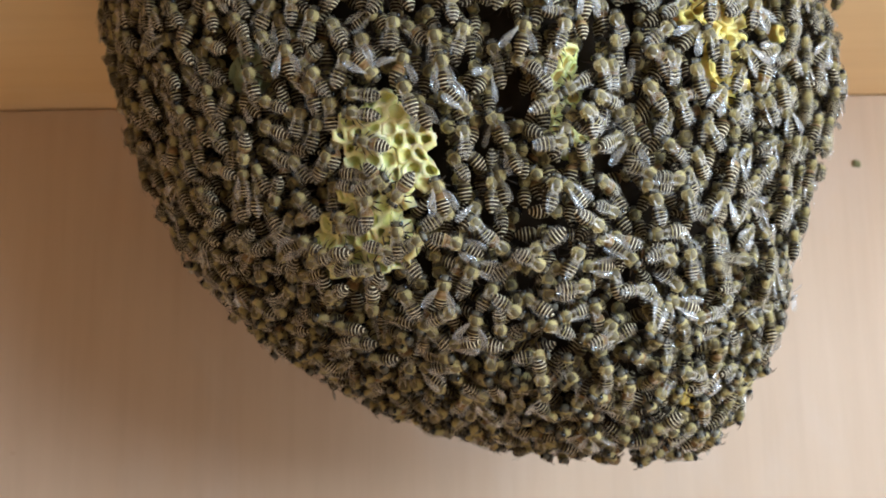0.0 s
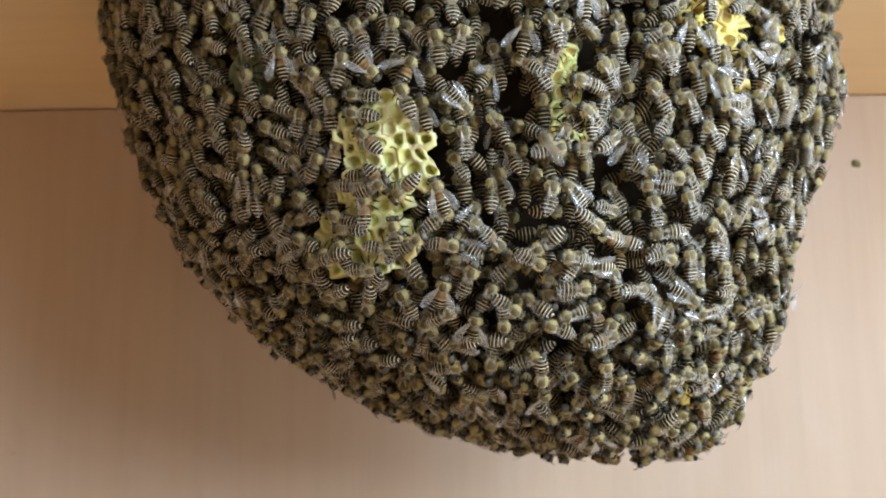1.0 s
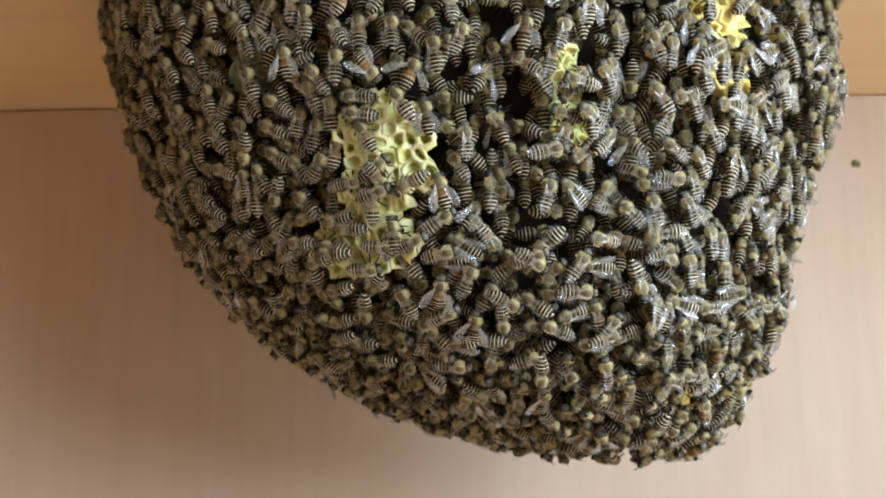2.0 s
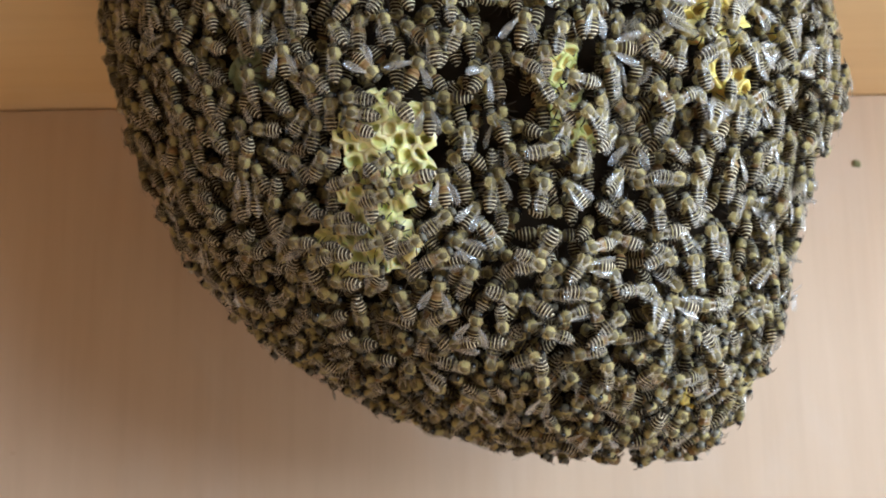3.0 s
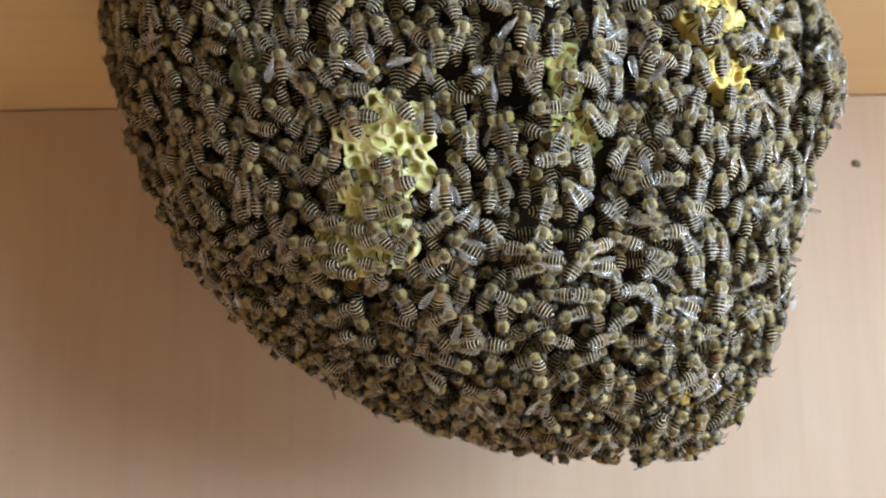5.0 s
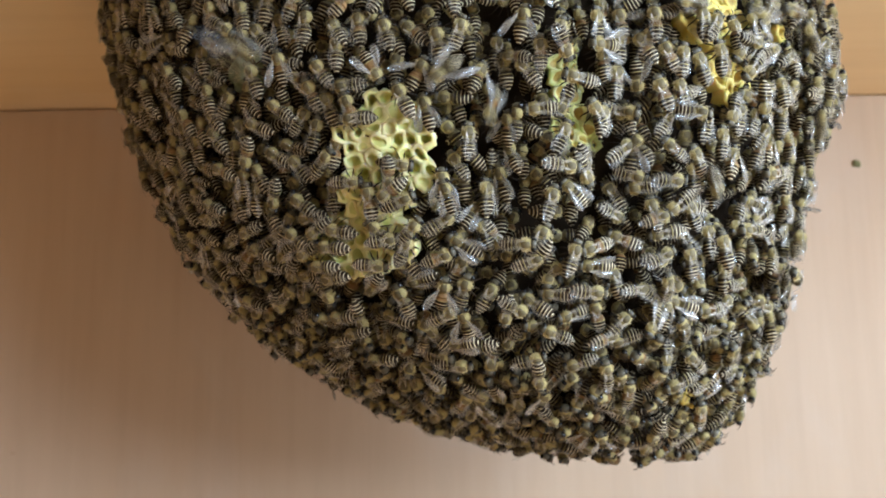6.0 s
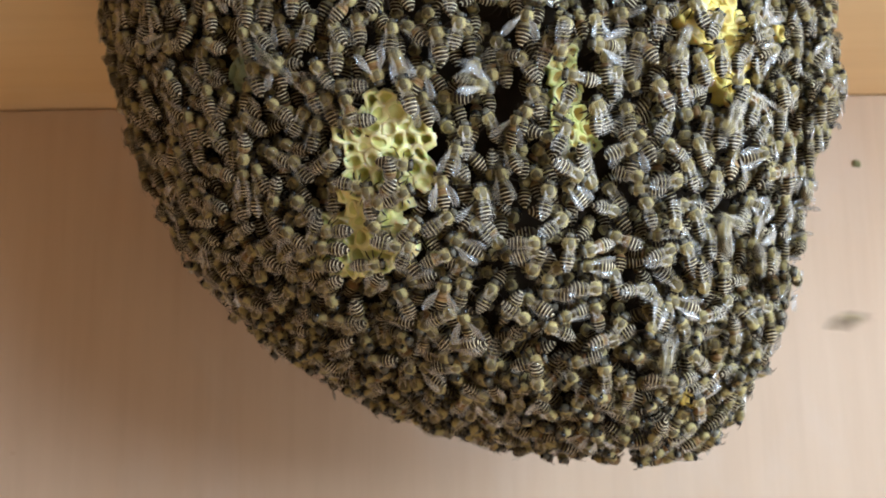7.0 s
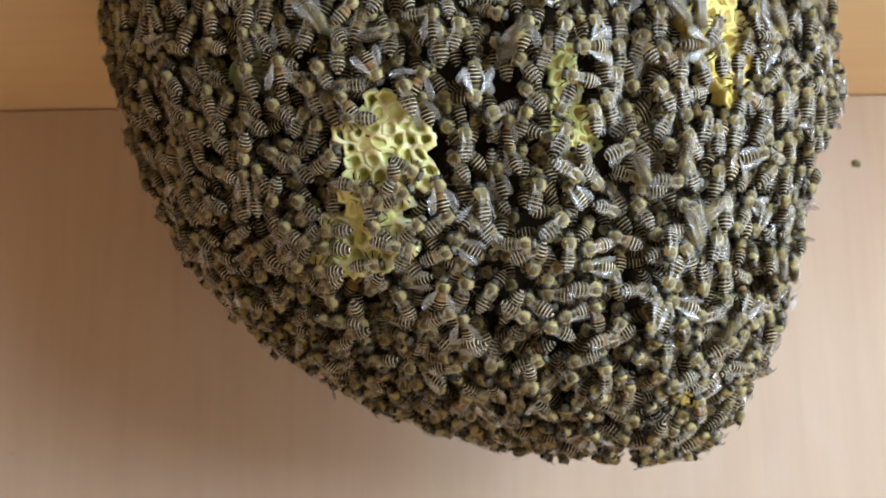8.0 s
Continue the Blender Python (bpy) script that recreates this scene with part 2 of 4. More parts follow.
def head_solid(rng, fine=True):
    s = Solid()
    blob(s, (4.2, 0, 1.85), (1.0, 1.62, 1.4), GREY, *((10, 7) if fine else (8, 5)))
    if not fine:
        for side in (-1, 1):
            blob(s, (4.35, 1.30 * side, 2.1), (0.80, 0.52, 1.02), EYEBALL, 6, 4)
    hairs(s, (4.1, 0, 1.85), (0.98, 1.5, 1.36), 26 if fine else 12, 0.45, FUZZ, rng)
    return s


def eye_solid(side):
    s = Solid()
    blob(s, (4.35, 1.30 * side, 2.1), (0.80, 0.52, 1.02), EYEBALL, 8, 6)
    return s


def thorax_solid(rng, fine=True):
    s = Solid()
    blob(s, (2.15, 0, 2.0), (1.9, 1.85, 1.65), TAN, *((12, 8) if fine else (9, 6)))
    for i, q in enumerate(s.f):
        # the bare, dark shield on the back
        mid = sum((Vector(s.v[k]) for k in q), Vector()) / len(q) / MM
        if mid.z > 3.0 and abs(mid.y) < 1.05 and 0.9 < mid.x < 3.3:
            s.m[i] = SHIELD
    hairs(s, (2.15, 0, 2.0), (1.85, 1.82, 1.6), 300 if fine else 120, 0.5, FUZZ, rng, 0.80)
    return s


def abdomen_solid(amber, droop, length, fine=True):
    """Six overlapping plates, each dark in front and pale-haired behind, narrowing to a point."""
    s = Solid()
    cuts = (0.45, -0.75, -1.85, -2.85, -3.8, -4.7, -5.6)
    prof = ((0.6, 0.55), (0.2, 1.30), (-0.7, 1.80), (-1.8, 2.0), (-2.8, 1.98), (-3.8, 1.72), (-4.7, 1.25), (-5.4, 0.62), (-5.9, 0.12))
    xs, ws = [p[0] for p in prof][::-1], [p[1] for p in prof][::-1]
    st, ms = [], []
    for i in range(6):
        a, e = cuts[i], cuts[i + 1]
        for u, lip in ((0.0, -0.10), (0.28, 0.02), (0.70, 0.06), (0.75, 0.09), (0.97, 0.08)) if fine else ((0.0, -0.08), (0.74, 0.07), (0.97, 0.08)):
            x = a + (e - a) * u
            w = max(0.1, float(np.interp(x, xs, ws)) + lip)
            d = (0.45 - x) / 6.0
            st.append((0.45 + (x - 0.45) * length, w, w * 0.86, 1.75 - droop * d * d))
            ms.append((TAN if i == 1 else CREAM) if u in (0.75, 0.74) and i else (AMBER if i < amber else SHIELD if i == 0 else DARK))
    st.append((0.45 - 6.35 * length, 0.06, 0.06, 1.75 - droop * 1.1))
    lathe(s, st, 12 if fine else 9, ms[:len(st) - 1])
    return s


def wing_solid(span, chord, skin_mat):
    """A thin forewing from the root at the origin back along -x."""
    s = Solid()
    rim = ((0, 0.06), (0.25, 0.30), (0.55, 0.46), (0.82, 0.50), (0.97, 0.30), (1.0, 0.0), (0.92, -0.28), (0.7, -0.46), (0.42, -0.40), (0.18, -0.18), (0, -0.06))
    top = [(-u * span * MM, w * chord * MM, (0.10 * math.sin(3.1 * u) + 0.02 + 0.05 * w) * MM) for u, w in rim]
    low = [(x, y, z - 0.03 * MM) for x, y, z in top]
    n = len(rim)
    faces = [(0, i, i + 1) for i in range(1, n - 1)] + [(n, n + i + 1, n + i) for i in range(1, n - 1)]
    faces += [(i, n + i, n + (i + 1) % n, (i + 1) % n) for i in range(n)]
    s.add(top + low, faces, skin_mat)
    for a, b in (((0, 0), (0.85, 0.46)), ((0, 0), (0.95, 0.18)), ((0, 0), (0.9, -0.2)), ((0.45, 0.42), (0.6, -0.4)), ((0.7, 0.45), (0.78, -0.4)), ((0, 0.02), (0.5, 0.42))):
        p = Vector((-a[0] * span, a[1] * chord, 0.12 + 0.08 * math.sin(3.1 * a[0])))
        q = Vector((-b[0] * span, b[1] * chord, 0.12 + 0.08 * math.sin(3.1 * b[0])))
        w = (q - p).cross(Vector((0, 0, 1))).normalized() * 0.06
        s.add([(p + w) * MM, (p - w) * MM, (q - w * 0.6) * MM, (q + w * 0.6) * MM], [(0, 1, 2, 3)], VEIN)
    return s


def leg_solid(x, side, reach, back, sides=4):
    s = Solid()
    tube(s, [(x, 0.9 * side, 1.1), (x + 0.4 * back, 1.9 * side, 1.5), (x + 0.9 * back, reach * side, 0.7), (x + 1.3 * back, (reach + 0.7) * side, -0.5), (x + 1.9 * back, (reach + 0.9) * side, -0.9)],
         [0.22, 0.26, 0.24, 0.15, 0.06], DARK, sides)
    return s


def antenna_solid(side):
    s = Solid()
    tube(s, [(4.95, 0.35 * side, 2.0), (5.65, 0.9 * side, 2.5), (6.85, 1.3 * side, 1.9)], [0.11, 0.10, 0.08], DARK)
    return s


_rng = random.Random(4)
HEAD, THORAX = head_solid(_rng), thorax_solid(_rng)
ABDOMENS = [abdomen_solid(0, 0.6, 1.0), abdomen_solid(2, 0.4, 1.02), abdomen_solid(1, 1.0, 0.96), abdomen_solid(0, 0.2, 1.06)]
HEAD_FAR, THORAX_FAR = head_solid(_rng, False), thorax_solid(_rng, False)
ABDOMENS_FAR = [abdomen_solid(0, 0.6, 1.0, False), abdomen_solid(2, 0.4, 1.02, False), abdomen_solid(1, 1.0, 0.96, False), abdomen_solid(0, 0.2, 1.06, False)]
LEGS_FAR = [leg_solid(x, s, reach, back, 3) for x, reach, back in ((3.2, 2.3, 1.0), (2.2, 2.7, -0.4), (1.2, 2.6, -1.3)) for s in (-1, 1)]
LEGS = [("foreleg", leg_solid(3.2, s, 2.3, 1.0)) for s in (-1, 1)] + [("middle_leg", leg_solid(2.2, s, 2.7, -0.4)) for s in (-1, 1)] + [("hind_leg", leg_solid(1.2, s, 2.6, -1.3)) for s in (-1, 1)]
EYES = [eye_solid(-1), eye_solid(1)]
FEELERS = [antenna_solid(-1), antenna_solid(1)]
FOREWING, HINDWING, OPENWING = wing_solid(7.8, 2.75, MEMBRANE), wing_solid(5.0, 1.9, BRIGHT), wing_solid(7.8, 2.6, BRIGHT)


def wing_pose(side, spread, hind=False):
    """spread: degrees by which the wing opens from lying along the back."""
    root = pose((1.2 if hind else 1.9) * MM, 1.15 * side * MM, (3.25 if hind else 3.45) * MM, 0, 0, 0)
    flip = Matrix.Diagonal((1, -side, 1, 1))
    return root @ pose(0, 0, 0, 10 * side, -5 if spread < 30 else 4, -side * (spread - (8 if not hind else 12))) @ flip


BEE_MESHES = {}


def shared(key, solid, name):
    if key not in BEE_MESHES:
        BEE_MESHES[key] = solid.mesh(name, BEE_ONE)
    return BEE_MESHES[key]


def part(name, mesh, parent, m=None):
    ob = new(name, mesh)
    ob.parent = parent
    if m is not None:
        ob.matrix_basis = m
    return ob


BEE_LABEL = {
    0: "honeybee with black and cream banded abdomen clinging to the cluster",
    1: "honeybee with amber-banded abdomen clinging to the cluster",
    2: "honeybee with amber-fronted curled abdomen clinging to the cluster",
    3: "honeybee with a long black and cream abdomen on the cluster",
}


def make_bee(kind, spread):
    """A bee in parts: kind chooses its abdomen, spread the opening of its wings."""
    bee = new("bee")
    bee.empty_display_size = 0.004
    words = BEE_LABEL[kind]
    if spread >= 25:
        words = words.replace("honeybee", "wing-spread honeybee")
    tagged(bee, words, "bee", "bees of the cluster")
    head = part("head", shared("head", HEAD, "head"), bee)
    for i, s in enumerate(EYES):
        part("eye", shared(("eye", i), s, "eye"), head)
    part("thorax", shared("thorax", THORAX, "thorax"), bee)
    part("abdomen", shared(("abdomen", kind), ABDOMENS[kind], "abdomen"), bee)
    for side in (-1, 1):
        part("forewing", shared("openwing", OPENWING, "forewing") if spread >= 18 else shared("forewing", FOREWING, "forewing"), bee, wing_pose(side, spread))
        if spread >= 25:
            part("hindwing", shared("hindwing", HINDWING, "hindwing"), bee, wing_pose(side, spread + 16, True))
    for i, (n, s) in enumerate(LEGS):
        part(n, shared(("leg", i), s, n), bee)
    for i, s in enumerate(FEELERS):
        part("antenna", shared(("antenna", i), s, "antenna"), head)
    return bee


TEMPLATES = {}


def bee_at(kind, spread, m):
    """A new bee of that sort at the pose m."""
    key = (kind, spread)
    if key not in TEMPLATES:
        TEMPLATES[key] = make_bee(kind, spread)
        TEMPLATES[key].matrix_basis = m
        return TEMPLATES[key]
    bee = copy_thing(TEMPLATES[key], m)
    size = 0.94 + 0.13 * noise.random()
    bee.scale = (size, size, size)
    return bee


def bee_arrays(kind, spread, deep=False):
    """The same bee as one solid, for the countless rest."""
    s = Solid()
    def put(o, m=Matrix.Identity(4)):
        s.add([m @ Vector(p) for p in o.v], o.f, list(o.m))
    put(HEAD_FAR)
    put(THORAX_FAR)
    put(ABDOMENS_FAR[kind])
    if deep:
        return s
    for side in (-1, 1):
        put(OPENWING if spread >= 18 else FOREWING, wing_pose(side, spread))
    for o in LEGS_FAR:
        put(o)
    for o in FEELERS:
        put(o)
    return s


def bee_mass(name, poses, label):
    """Countless bees in one mesh: poses of (kind, spread, matrix)."""
    cache = {}
    vs, loops, sizes, mats, base = [], [], [], [], 0
    for kind, spread, m, deep in poses:
        if (kind, spread, deep) not in cache:
            s = bee_arrays(kind, spread, deep)
            cache[kind, spread, deep] = (np.array(s.v), np.array([i for q in s.f for i in q]), np.array([len(q) for q in s.f]), np.array(s.m))
        v, l, n, k = cache[kind, spread, deep]
        a = np.array(m)
        vs.append(v @ a[:3, :3].T + a[:3, 3])
        loops.append(l + base)
        sizes.append(n)
        mats.append(k)
        base += len(v)
    v, l, n, k = np.concatenate(vs), np.concatenate(loops), np.concatenate(sizes), np.concatenate(mats)
    me = bpy.data.meshes.new(name)
    me.vertices.add(len(v))
    me.vertices.foreach_set("co", v.ravel())
    me.loops.add(len(l))
    me.loops.foreach_set("vertex_index", l.astype(np.int32))
    me.polygons.add(len(n))
    me.polygons.foreach_set("loop_start", np.concatenate([[0], np.cumsum(n)[:-1]]).astype(np.int32))
    me.polygons.foreach_set("loop_total", n.astype(np.int32))
    for m in BEE_MASS:
        me.materials.append(m)
    me.polygons.foreach_set("material_index", k.astype(np.int32))
    me.polygons.foreach_set("use_smooth", np.ones(len(n), dtype=bool))
    me.update(calc_edges=True)
    me.validate()
    return tagged(new(name, me), label, "bees", kind="stuff")


# ---- added filler body: its dark colour stands for shade inside the cluster ----
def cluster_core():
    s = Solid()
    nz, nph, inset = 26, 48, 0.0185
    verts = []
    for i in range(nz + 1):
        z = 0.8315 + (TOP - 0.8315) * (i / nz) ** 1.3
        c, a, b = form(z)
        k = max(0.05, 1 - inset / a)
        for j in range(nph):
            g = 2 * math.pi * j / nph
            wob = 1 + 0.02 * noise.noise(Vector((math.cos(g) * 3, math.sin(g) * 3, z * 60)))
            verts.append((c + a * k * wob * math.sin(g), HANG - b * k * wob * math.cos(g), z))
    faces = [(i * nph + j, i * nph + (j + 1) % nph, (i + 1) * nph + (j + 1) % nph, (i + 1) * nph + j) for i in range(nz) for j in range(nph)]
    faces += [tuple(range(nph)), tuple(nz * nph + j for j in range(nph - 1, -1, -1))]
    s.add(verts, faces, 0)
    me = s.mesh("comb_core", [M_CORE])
    return tagged(new("comb_core", me), "added dark filler body standing for the shade inside the bee cluster", "comb")


# near-black brown: the shade of the gaps between bees, put into the colour
M_CORE = insect("gap_shade", (0.035, 0.024, 0.015), 0.9, 0.2, 0.0, 300, True, 0.1)
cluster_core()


# ---- wax combs that show between the bees ----
PITCH = 0.0047


def cell_solid(floor_mm, seed):
    """One hexagonal cell with thick rounded walls; floor_mm is how far it is drawn down inside."""
    r = random.Random(seed)
    s = Solid()
    big = PITCH / math.sqrt(3) * 1000
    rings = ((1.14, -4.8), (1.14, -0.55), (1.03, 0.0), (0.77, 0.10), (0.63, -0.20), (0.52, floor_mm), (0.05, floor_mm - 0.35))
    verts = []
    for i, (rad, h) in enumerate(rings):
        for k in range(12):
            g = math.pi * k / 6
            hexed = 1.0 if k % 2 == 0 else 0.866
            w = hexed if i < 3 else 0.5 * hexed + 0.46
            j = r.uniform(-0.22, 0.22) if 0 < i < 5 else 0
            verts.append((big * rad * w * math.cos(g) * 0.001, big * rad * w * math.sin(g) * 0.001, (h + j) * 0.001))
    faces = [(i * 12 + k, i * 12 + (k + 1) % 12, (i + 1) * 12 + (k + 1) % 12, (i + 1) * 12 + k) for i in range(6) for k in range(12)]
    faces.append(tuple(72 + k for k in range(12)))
    # second material: inner walls and floor, with the recess shade in the colour
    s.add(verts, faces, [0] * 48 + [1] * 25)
    return s


def drift(v, seed):
    """Bends the grid of a comb out of true, as bees draw it."""
    o = Vector((seed * 3.7, 0, 0))
    w = noise.noise_vector(v * 260 + o) * 0.0016 + noise.noise_vector(v * 90 - o) * 0.0016
    return v + Vector((w.x, w.y, w.z * 1.2))


CELLS = [cell_solid(f, i) for i, f in enumerate((-4.4, -3.2, -2.0, -1.0, -0.45, -0.2, -0.1))]
PATCHES = []


def comb(name, lobes, material, inside, label, lift=0.0, seed=1):
    """A piece of comb: cells in a honeycomb grid wherever one of the round lobes reaches."""
    r = random.Random(seed)
    x0, z0 = lobes[0][0], lobes[0][1]
    p, n = front(x0, z0)
    thing = new(name)
    thing.matrix_basis = perch((p, n), 0, lift)
    tagged(thing, label, "honeycomb", "combs of the cluster")
    inv = thing.matrix_basis.inverted()
    step = PITCH * 0.866
    for i in range(-14, 15):
        for j in range(-14, 15):
            x, z = x0 + (i + 0.5 * (j % 2) + r.uniform(-0.09, 0.09)) * PITCH, z0 + j * step + r.uniform(-0.0004, 0.0004)
            if not any(((x - a) / ra) ** 2 + ((z - c) / rc) ** 2 < 1 + r.uniform(-0.12, 0.12) for a, c, ra, rc in lobes) or not 0.824 < z < 1.01:
                continue
            m = perch(front(x, z), 0, lift + r.uniform(-0.0003, 0.0003), r.uniform(-6, 6), r.uniform(-6, 6))
            place = inv @ m @ Matrix.Diagonal((r.uniform(0.96, 1.10), r.uniform(0.96, 1.10), 1, 1))
            # drawn-out and shallow cells lie in patches
            depth = 3.2 + 6.5 * noise.noise(Vector((x * 95, seed * 2.3, z * 95))) + r.uniform(-1.2, 1.2)
            base, drawn = CELLS[int(max(0, min(6, depth)))], Solid()
            drawn.add([drift(place @ Vector(v), seed) for v in base.v], base.f, list(base.m))
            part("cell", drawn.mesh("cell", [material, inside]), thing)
    PATCHES.extend(lobes)
    return thing


comb("comb", [(-0.0150, 0.9150, 0.0110, 0.0085), (-0.0125, 0.9055, 0.0115, 0.0090), (-0.0210, 0.8965, 0.0090, 0.0110),
              (-0.0300, 0.8850, 0.0100, 0.0085), (-0.0180, 0.8835, 0.0090, 0.0065), (-0.0245, 0.9165, 0.0060, 0.0062)], M_WAX, M_SHADEWAX, "fresh pale yellow wax comb showing between the bees", 0.0022, 1)
comb("comb", [(0.0440, 0.9165, 0.0090, 0.0090), (0.0395, 0.9295, 0.0065, 0.0075)], M_SHADEWAX, M_CELLSHADE, "yellow wax comb with shade in its colour, half covered by bees", -0.0058, 2)
comb("comb", [(0.0830, 0.9530, 0.0095, 0.0110), (0.0885, 0.9365, 0.0075, 0.0100)], M_AMBERWAX, M_CELLSHADE, "bright amber-yellow wax comb with open cells", 0.0004, 4)
comb("comb", [(0.1120, 0.9546, 0.0040, 0.0045)], M_AMBERWAX, M_CELLSHADE, "narrow yellow comb edge beside the bright comb", -0.001, 5)
comb("comb", [(0.0825, 0.8360, 0.0050, 0.0040)], M_AMBERWAX, M_CELLSHADE, "amber comb tip at the bottom of the cluster", -0.006, 6)
comb("comb", [(-0.0614, 0.9388, 0.0060, 0.0060)], M_GREEN, M_GREEN, "dull green-grey comb deep among the bees", -0.003, 7)

# ---- bees ----
PATHS = []
SPOTS = []


def sway(seed, x, z, h, t, mm=0.25, deg=3.0):
    """Small shifts of a clinging bee."""
    o = Vector((seed * 7.31, t * 0.9, 0.5))
    return (x + mm * 0.001 * noise.noise(o), z + mm * 0.001 * noise.noise(o + Vector((0, 0, 9.7))), h + deg * 2 * noise.noise(o + Vector((0, 0, 4.2))))


def clinging(seed, x, z, h, t, lift, pitch, bank):
    x, z, h = sway(seed, x, z, h, t)
    return perch(front(x, z), h, lift, pitch, bank)


def settle(kind, spread, heading, rows):
    """A bee that keeps about its place: rows of seconds, millimetres across and millimetres above 0.8 m."""
    k = len(PATHS)
    r = random.Random(300 + k)
    lift, pitch, bank = r.uniform(0.0004, 0.0022), r.uniform(0, 12), r.uniform(-10, 10)
    ts, xs, zs = [q[0] for q in rows], [q[1] * 0.001 for q in rows], [0.8 + q[2] * 0.001 for q in rows]
    mid = min(max(4.5, ts[0]), ts[-1])
    x, z = float(np.interp(mid, ts, xs)), float(np.interp(mid, ts, zs))
    if any(((x - a) / ra) ** 2 + ((z - c) / rc) ** 2 < 1.1 for a, c, ra, rc in PATCHES):
        lift += 0.0024
    keys = [0.5 * i for i in range(17)]
    # before and after the known stretch it shuffles about its place
    dx, dz = r.uniform(-0.004, 0.004), r.uniform(-0.004, 0.004)
    path = []
    for t in keys:
        away = min(1.0, max(0.0, ts[0] - t - 0.3, t - ts[-1] - 0.3) / 2.0)
        path.append((t, clinging(k, float(np.interp(t, ts, xs)) + dx * away, float(np.interp(t, ts, zs)) + dz * away, heading + 40 * away * dx / 0.004, t, lift, pitch, bank)))
    PATHS.append((bee_at(kind, spread, path[9][1]), path))
    SPOTS.append(front(x, z)[0])


settle(0, 0, -129, [(0, -92.4, 156.8), (0.5, -92.1, 156.4), (1, -92.4, 156.6), (1.5, -92.8, 156.8), (3, -92.8, 157), (3.5, -92.4, 156.6), (4, -93.2, 156.4), (4.5, -94, 156), (6, -94.1, 156.3), (6.5, -93.6, 156.9), (7, -95.1, 158.6)])
settle(0, 0, -26, [(0, -81.2, 160.6), (0.5, -80.3, 159.7), (1, -79.6, 160), (1.5, -79.6, 160), (3, -81.3, 159), (3.5, -80.9, 158.9), (4, -81.6, 159.4), (4.5, -81.2, 159.3), (6, -81.6, 160.7), (6.5, -80.2, 162.3), (7, -80.2, 162.5), (7.5, -80.2, 163), (8, -80.2, 163.8)])
settle(3, 0, -32, [(1.3, -82.5, 144.1), (1.5, -83.1, 144.8), (3, -81.8, 144.4), (3.5, -81.4, 144.2), (4, -82.4, 144.6), (4.5, -82.3, 144.4), (4.7, -82.1, 143.7)])
settle(0, 6, -31, [(0, -59.4, 150.8), (0.5, -59.4, 150.8), (1, -59.7, 150.8), (1.5, -59.7, 150.8), (3, -60.2, 151.8), (3.5, -60.2, 151.8), (4, -60.2, 151.8), (4.5, -60.4, 151.2), (4.6, -60.5, 151.1)])
settle(1, 30, -2, [(0, -44.7, 137.8), (0.5, -44.9, 138), (1, -46.3, 137.6), (1.5, -45.2, 136.9), (3, -45.7, 137.9), (3.5, -45.7, 137.5), (4, -46.5, 137.9), (4.5, -46.5, 137.3)])
settle(0, 0, -8, [(0, -55.6, 133.6), (0.5, -55.8, 133.9), (1, -56.7, 133.6), (1.5, -56.4, 133.8), (3, -55.9, 133.4), (3.5, -55.9, 133.7), (4, -56.1, 133.9), (4.5, -56.1, 133.7), (6, -55, 134.4), (6.5, -54.4, 134.6), (7, -54.4, 134.8), (7.5, -55.5, 135), (8, -56.7, 135.1)])
settle(0, 6, 0, [(2.8, -39.1, 148.8), (3, -39.7, 149.2), (3.5, -39.7, 149.2), (4, -39.9, 147.9), (4.5, -39.6, 147.9), (4.7, -39.7, 147.6)])
settle(2, 0, -30, [(2.8, -35, 130.8), (3, -35, 131.1), (3.5, -35, 131.3), (4, -34.2, 131.9), (4.5, -33.3, 131.8), (4.7, -33.7, 132.3)])
settle(0, 0, 0, [(2.8, -30.2, 134), (3, -30, 134), (3.5, -29.7, 134), (4, -29.5, 133.5), (4.5, -29.5, 134.9), (6, -29.2, 136.8), (6.5, -29.4, 135.9), (7, -29.2, 136.1), (7.5, -28.9, 136.5), (7.7, -28.9, 136.3)])
settle(1, 0, -32, [(0, -80.2, 131), (0.5, -80.2, 131), (1, -80.2, 130.8), (1.5, -80.2, 130.8), (3, -80.5, 131.3), (3.5, -80.2, 131), (4, -80.6, 130.9), (4.5, -80.2, 130.5), (4.7, -80.6, 130.2)])
settle(0, 6, -45, [(2.8, -47.2, 125.8), (3, -48, 126.9), (3.5, -47.7, 125.7), (4, -48.3, 125.3), (4.5, -48.3, 125), (6, -46.7, 124.5), (6.5, -46.9, 124.6), (7, -46.9, 124.6), (7.5, -46.9, 124.6), (8, -46.9, 124.8)])
settle(0, 0, -25, [(0, -104.5, 164.7), (0.5, -104.5, 164.7), (1, -104.5, 164.7), (1.5, -104, 164.6), (3, -104, 164.1), (3.5, -104, 164.1), (4, -104.1, 163.8), (4.5, -103.8, 163.7), (6, -104.1, 163.4), (6.5, -103.6, 163.3), (7, -103.6, 163.3), (7.5, -103.6, 163.5), (8, -103.6, 163.3)])
settle(1, 0, 45, [(2.8, -26.6, 151.5), (3, -25.9, 150.9), (3.5, -26.1, 150.6), (4, -26.6, 150.7), (4.5, -27.7, 149.7), (6, -27.2, 151.3), (6.5, -26.6, 151.7), (7, -26.6, 150.2), (7.5, -26.9, 150), (7.9, -26.1, 149.4)])
settle(0, 12, -27, [(4.1, -15.8, 143.6), (4.5, -15.9, 142), (4.7, -16.1, 142)])
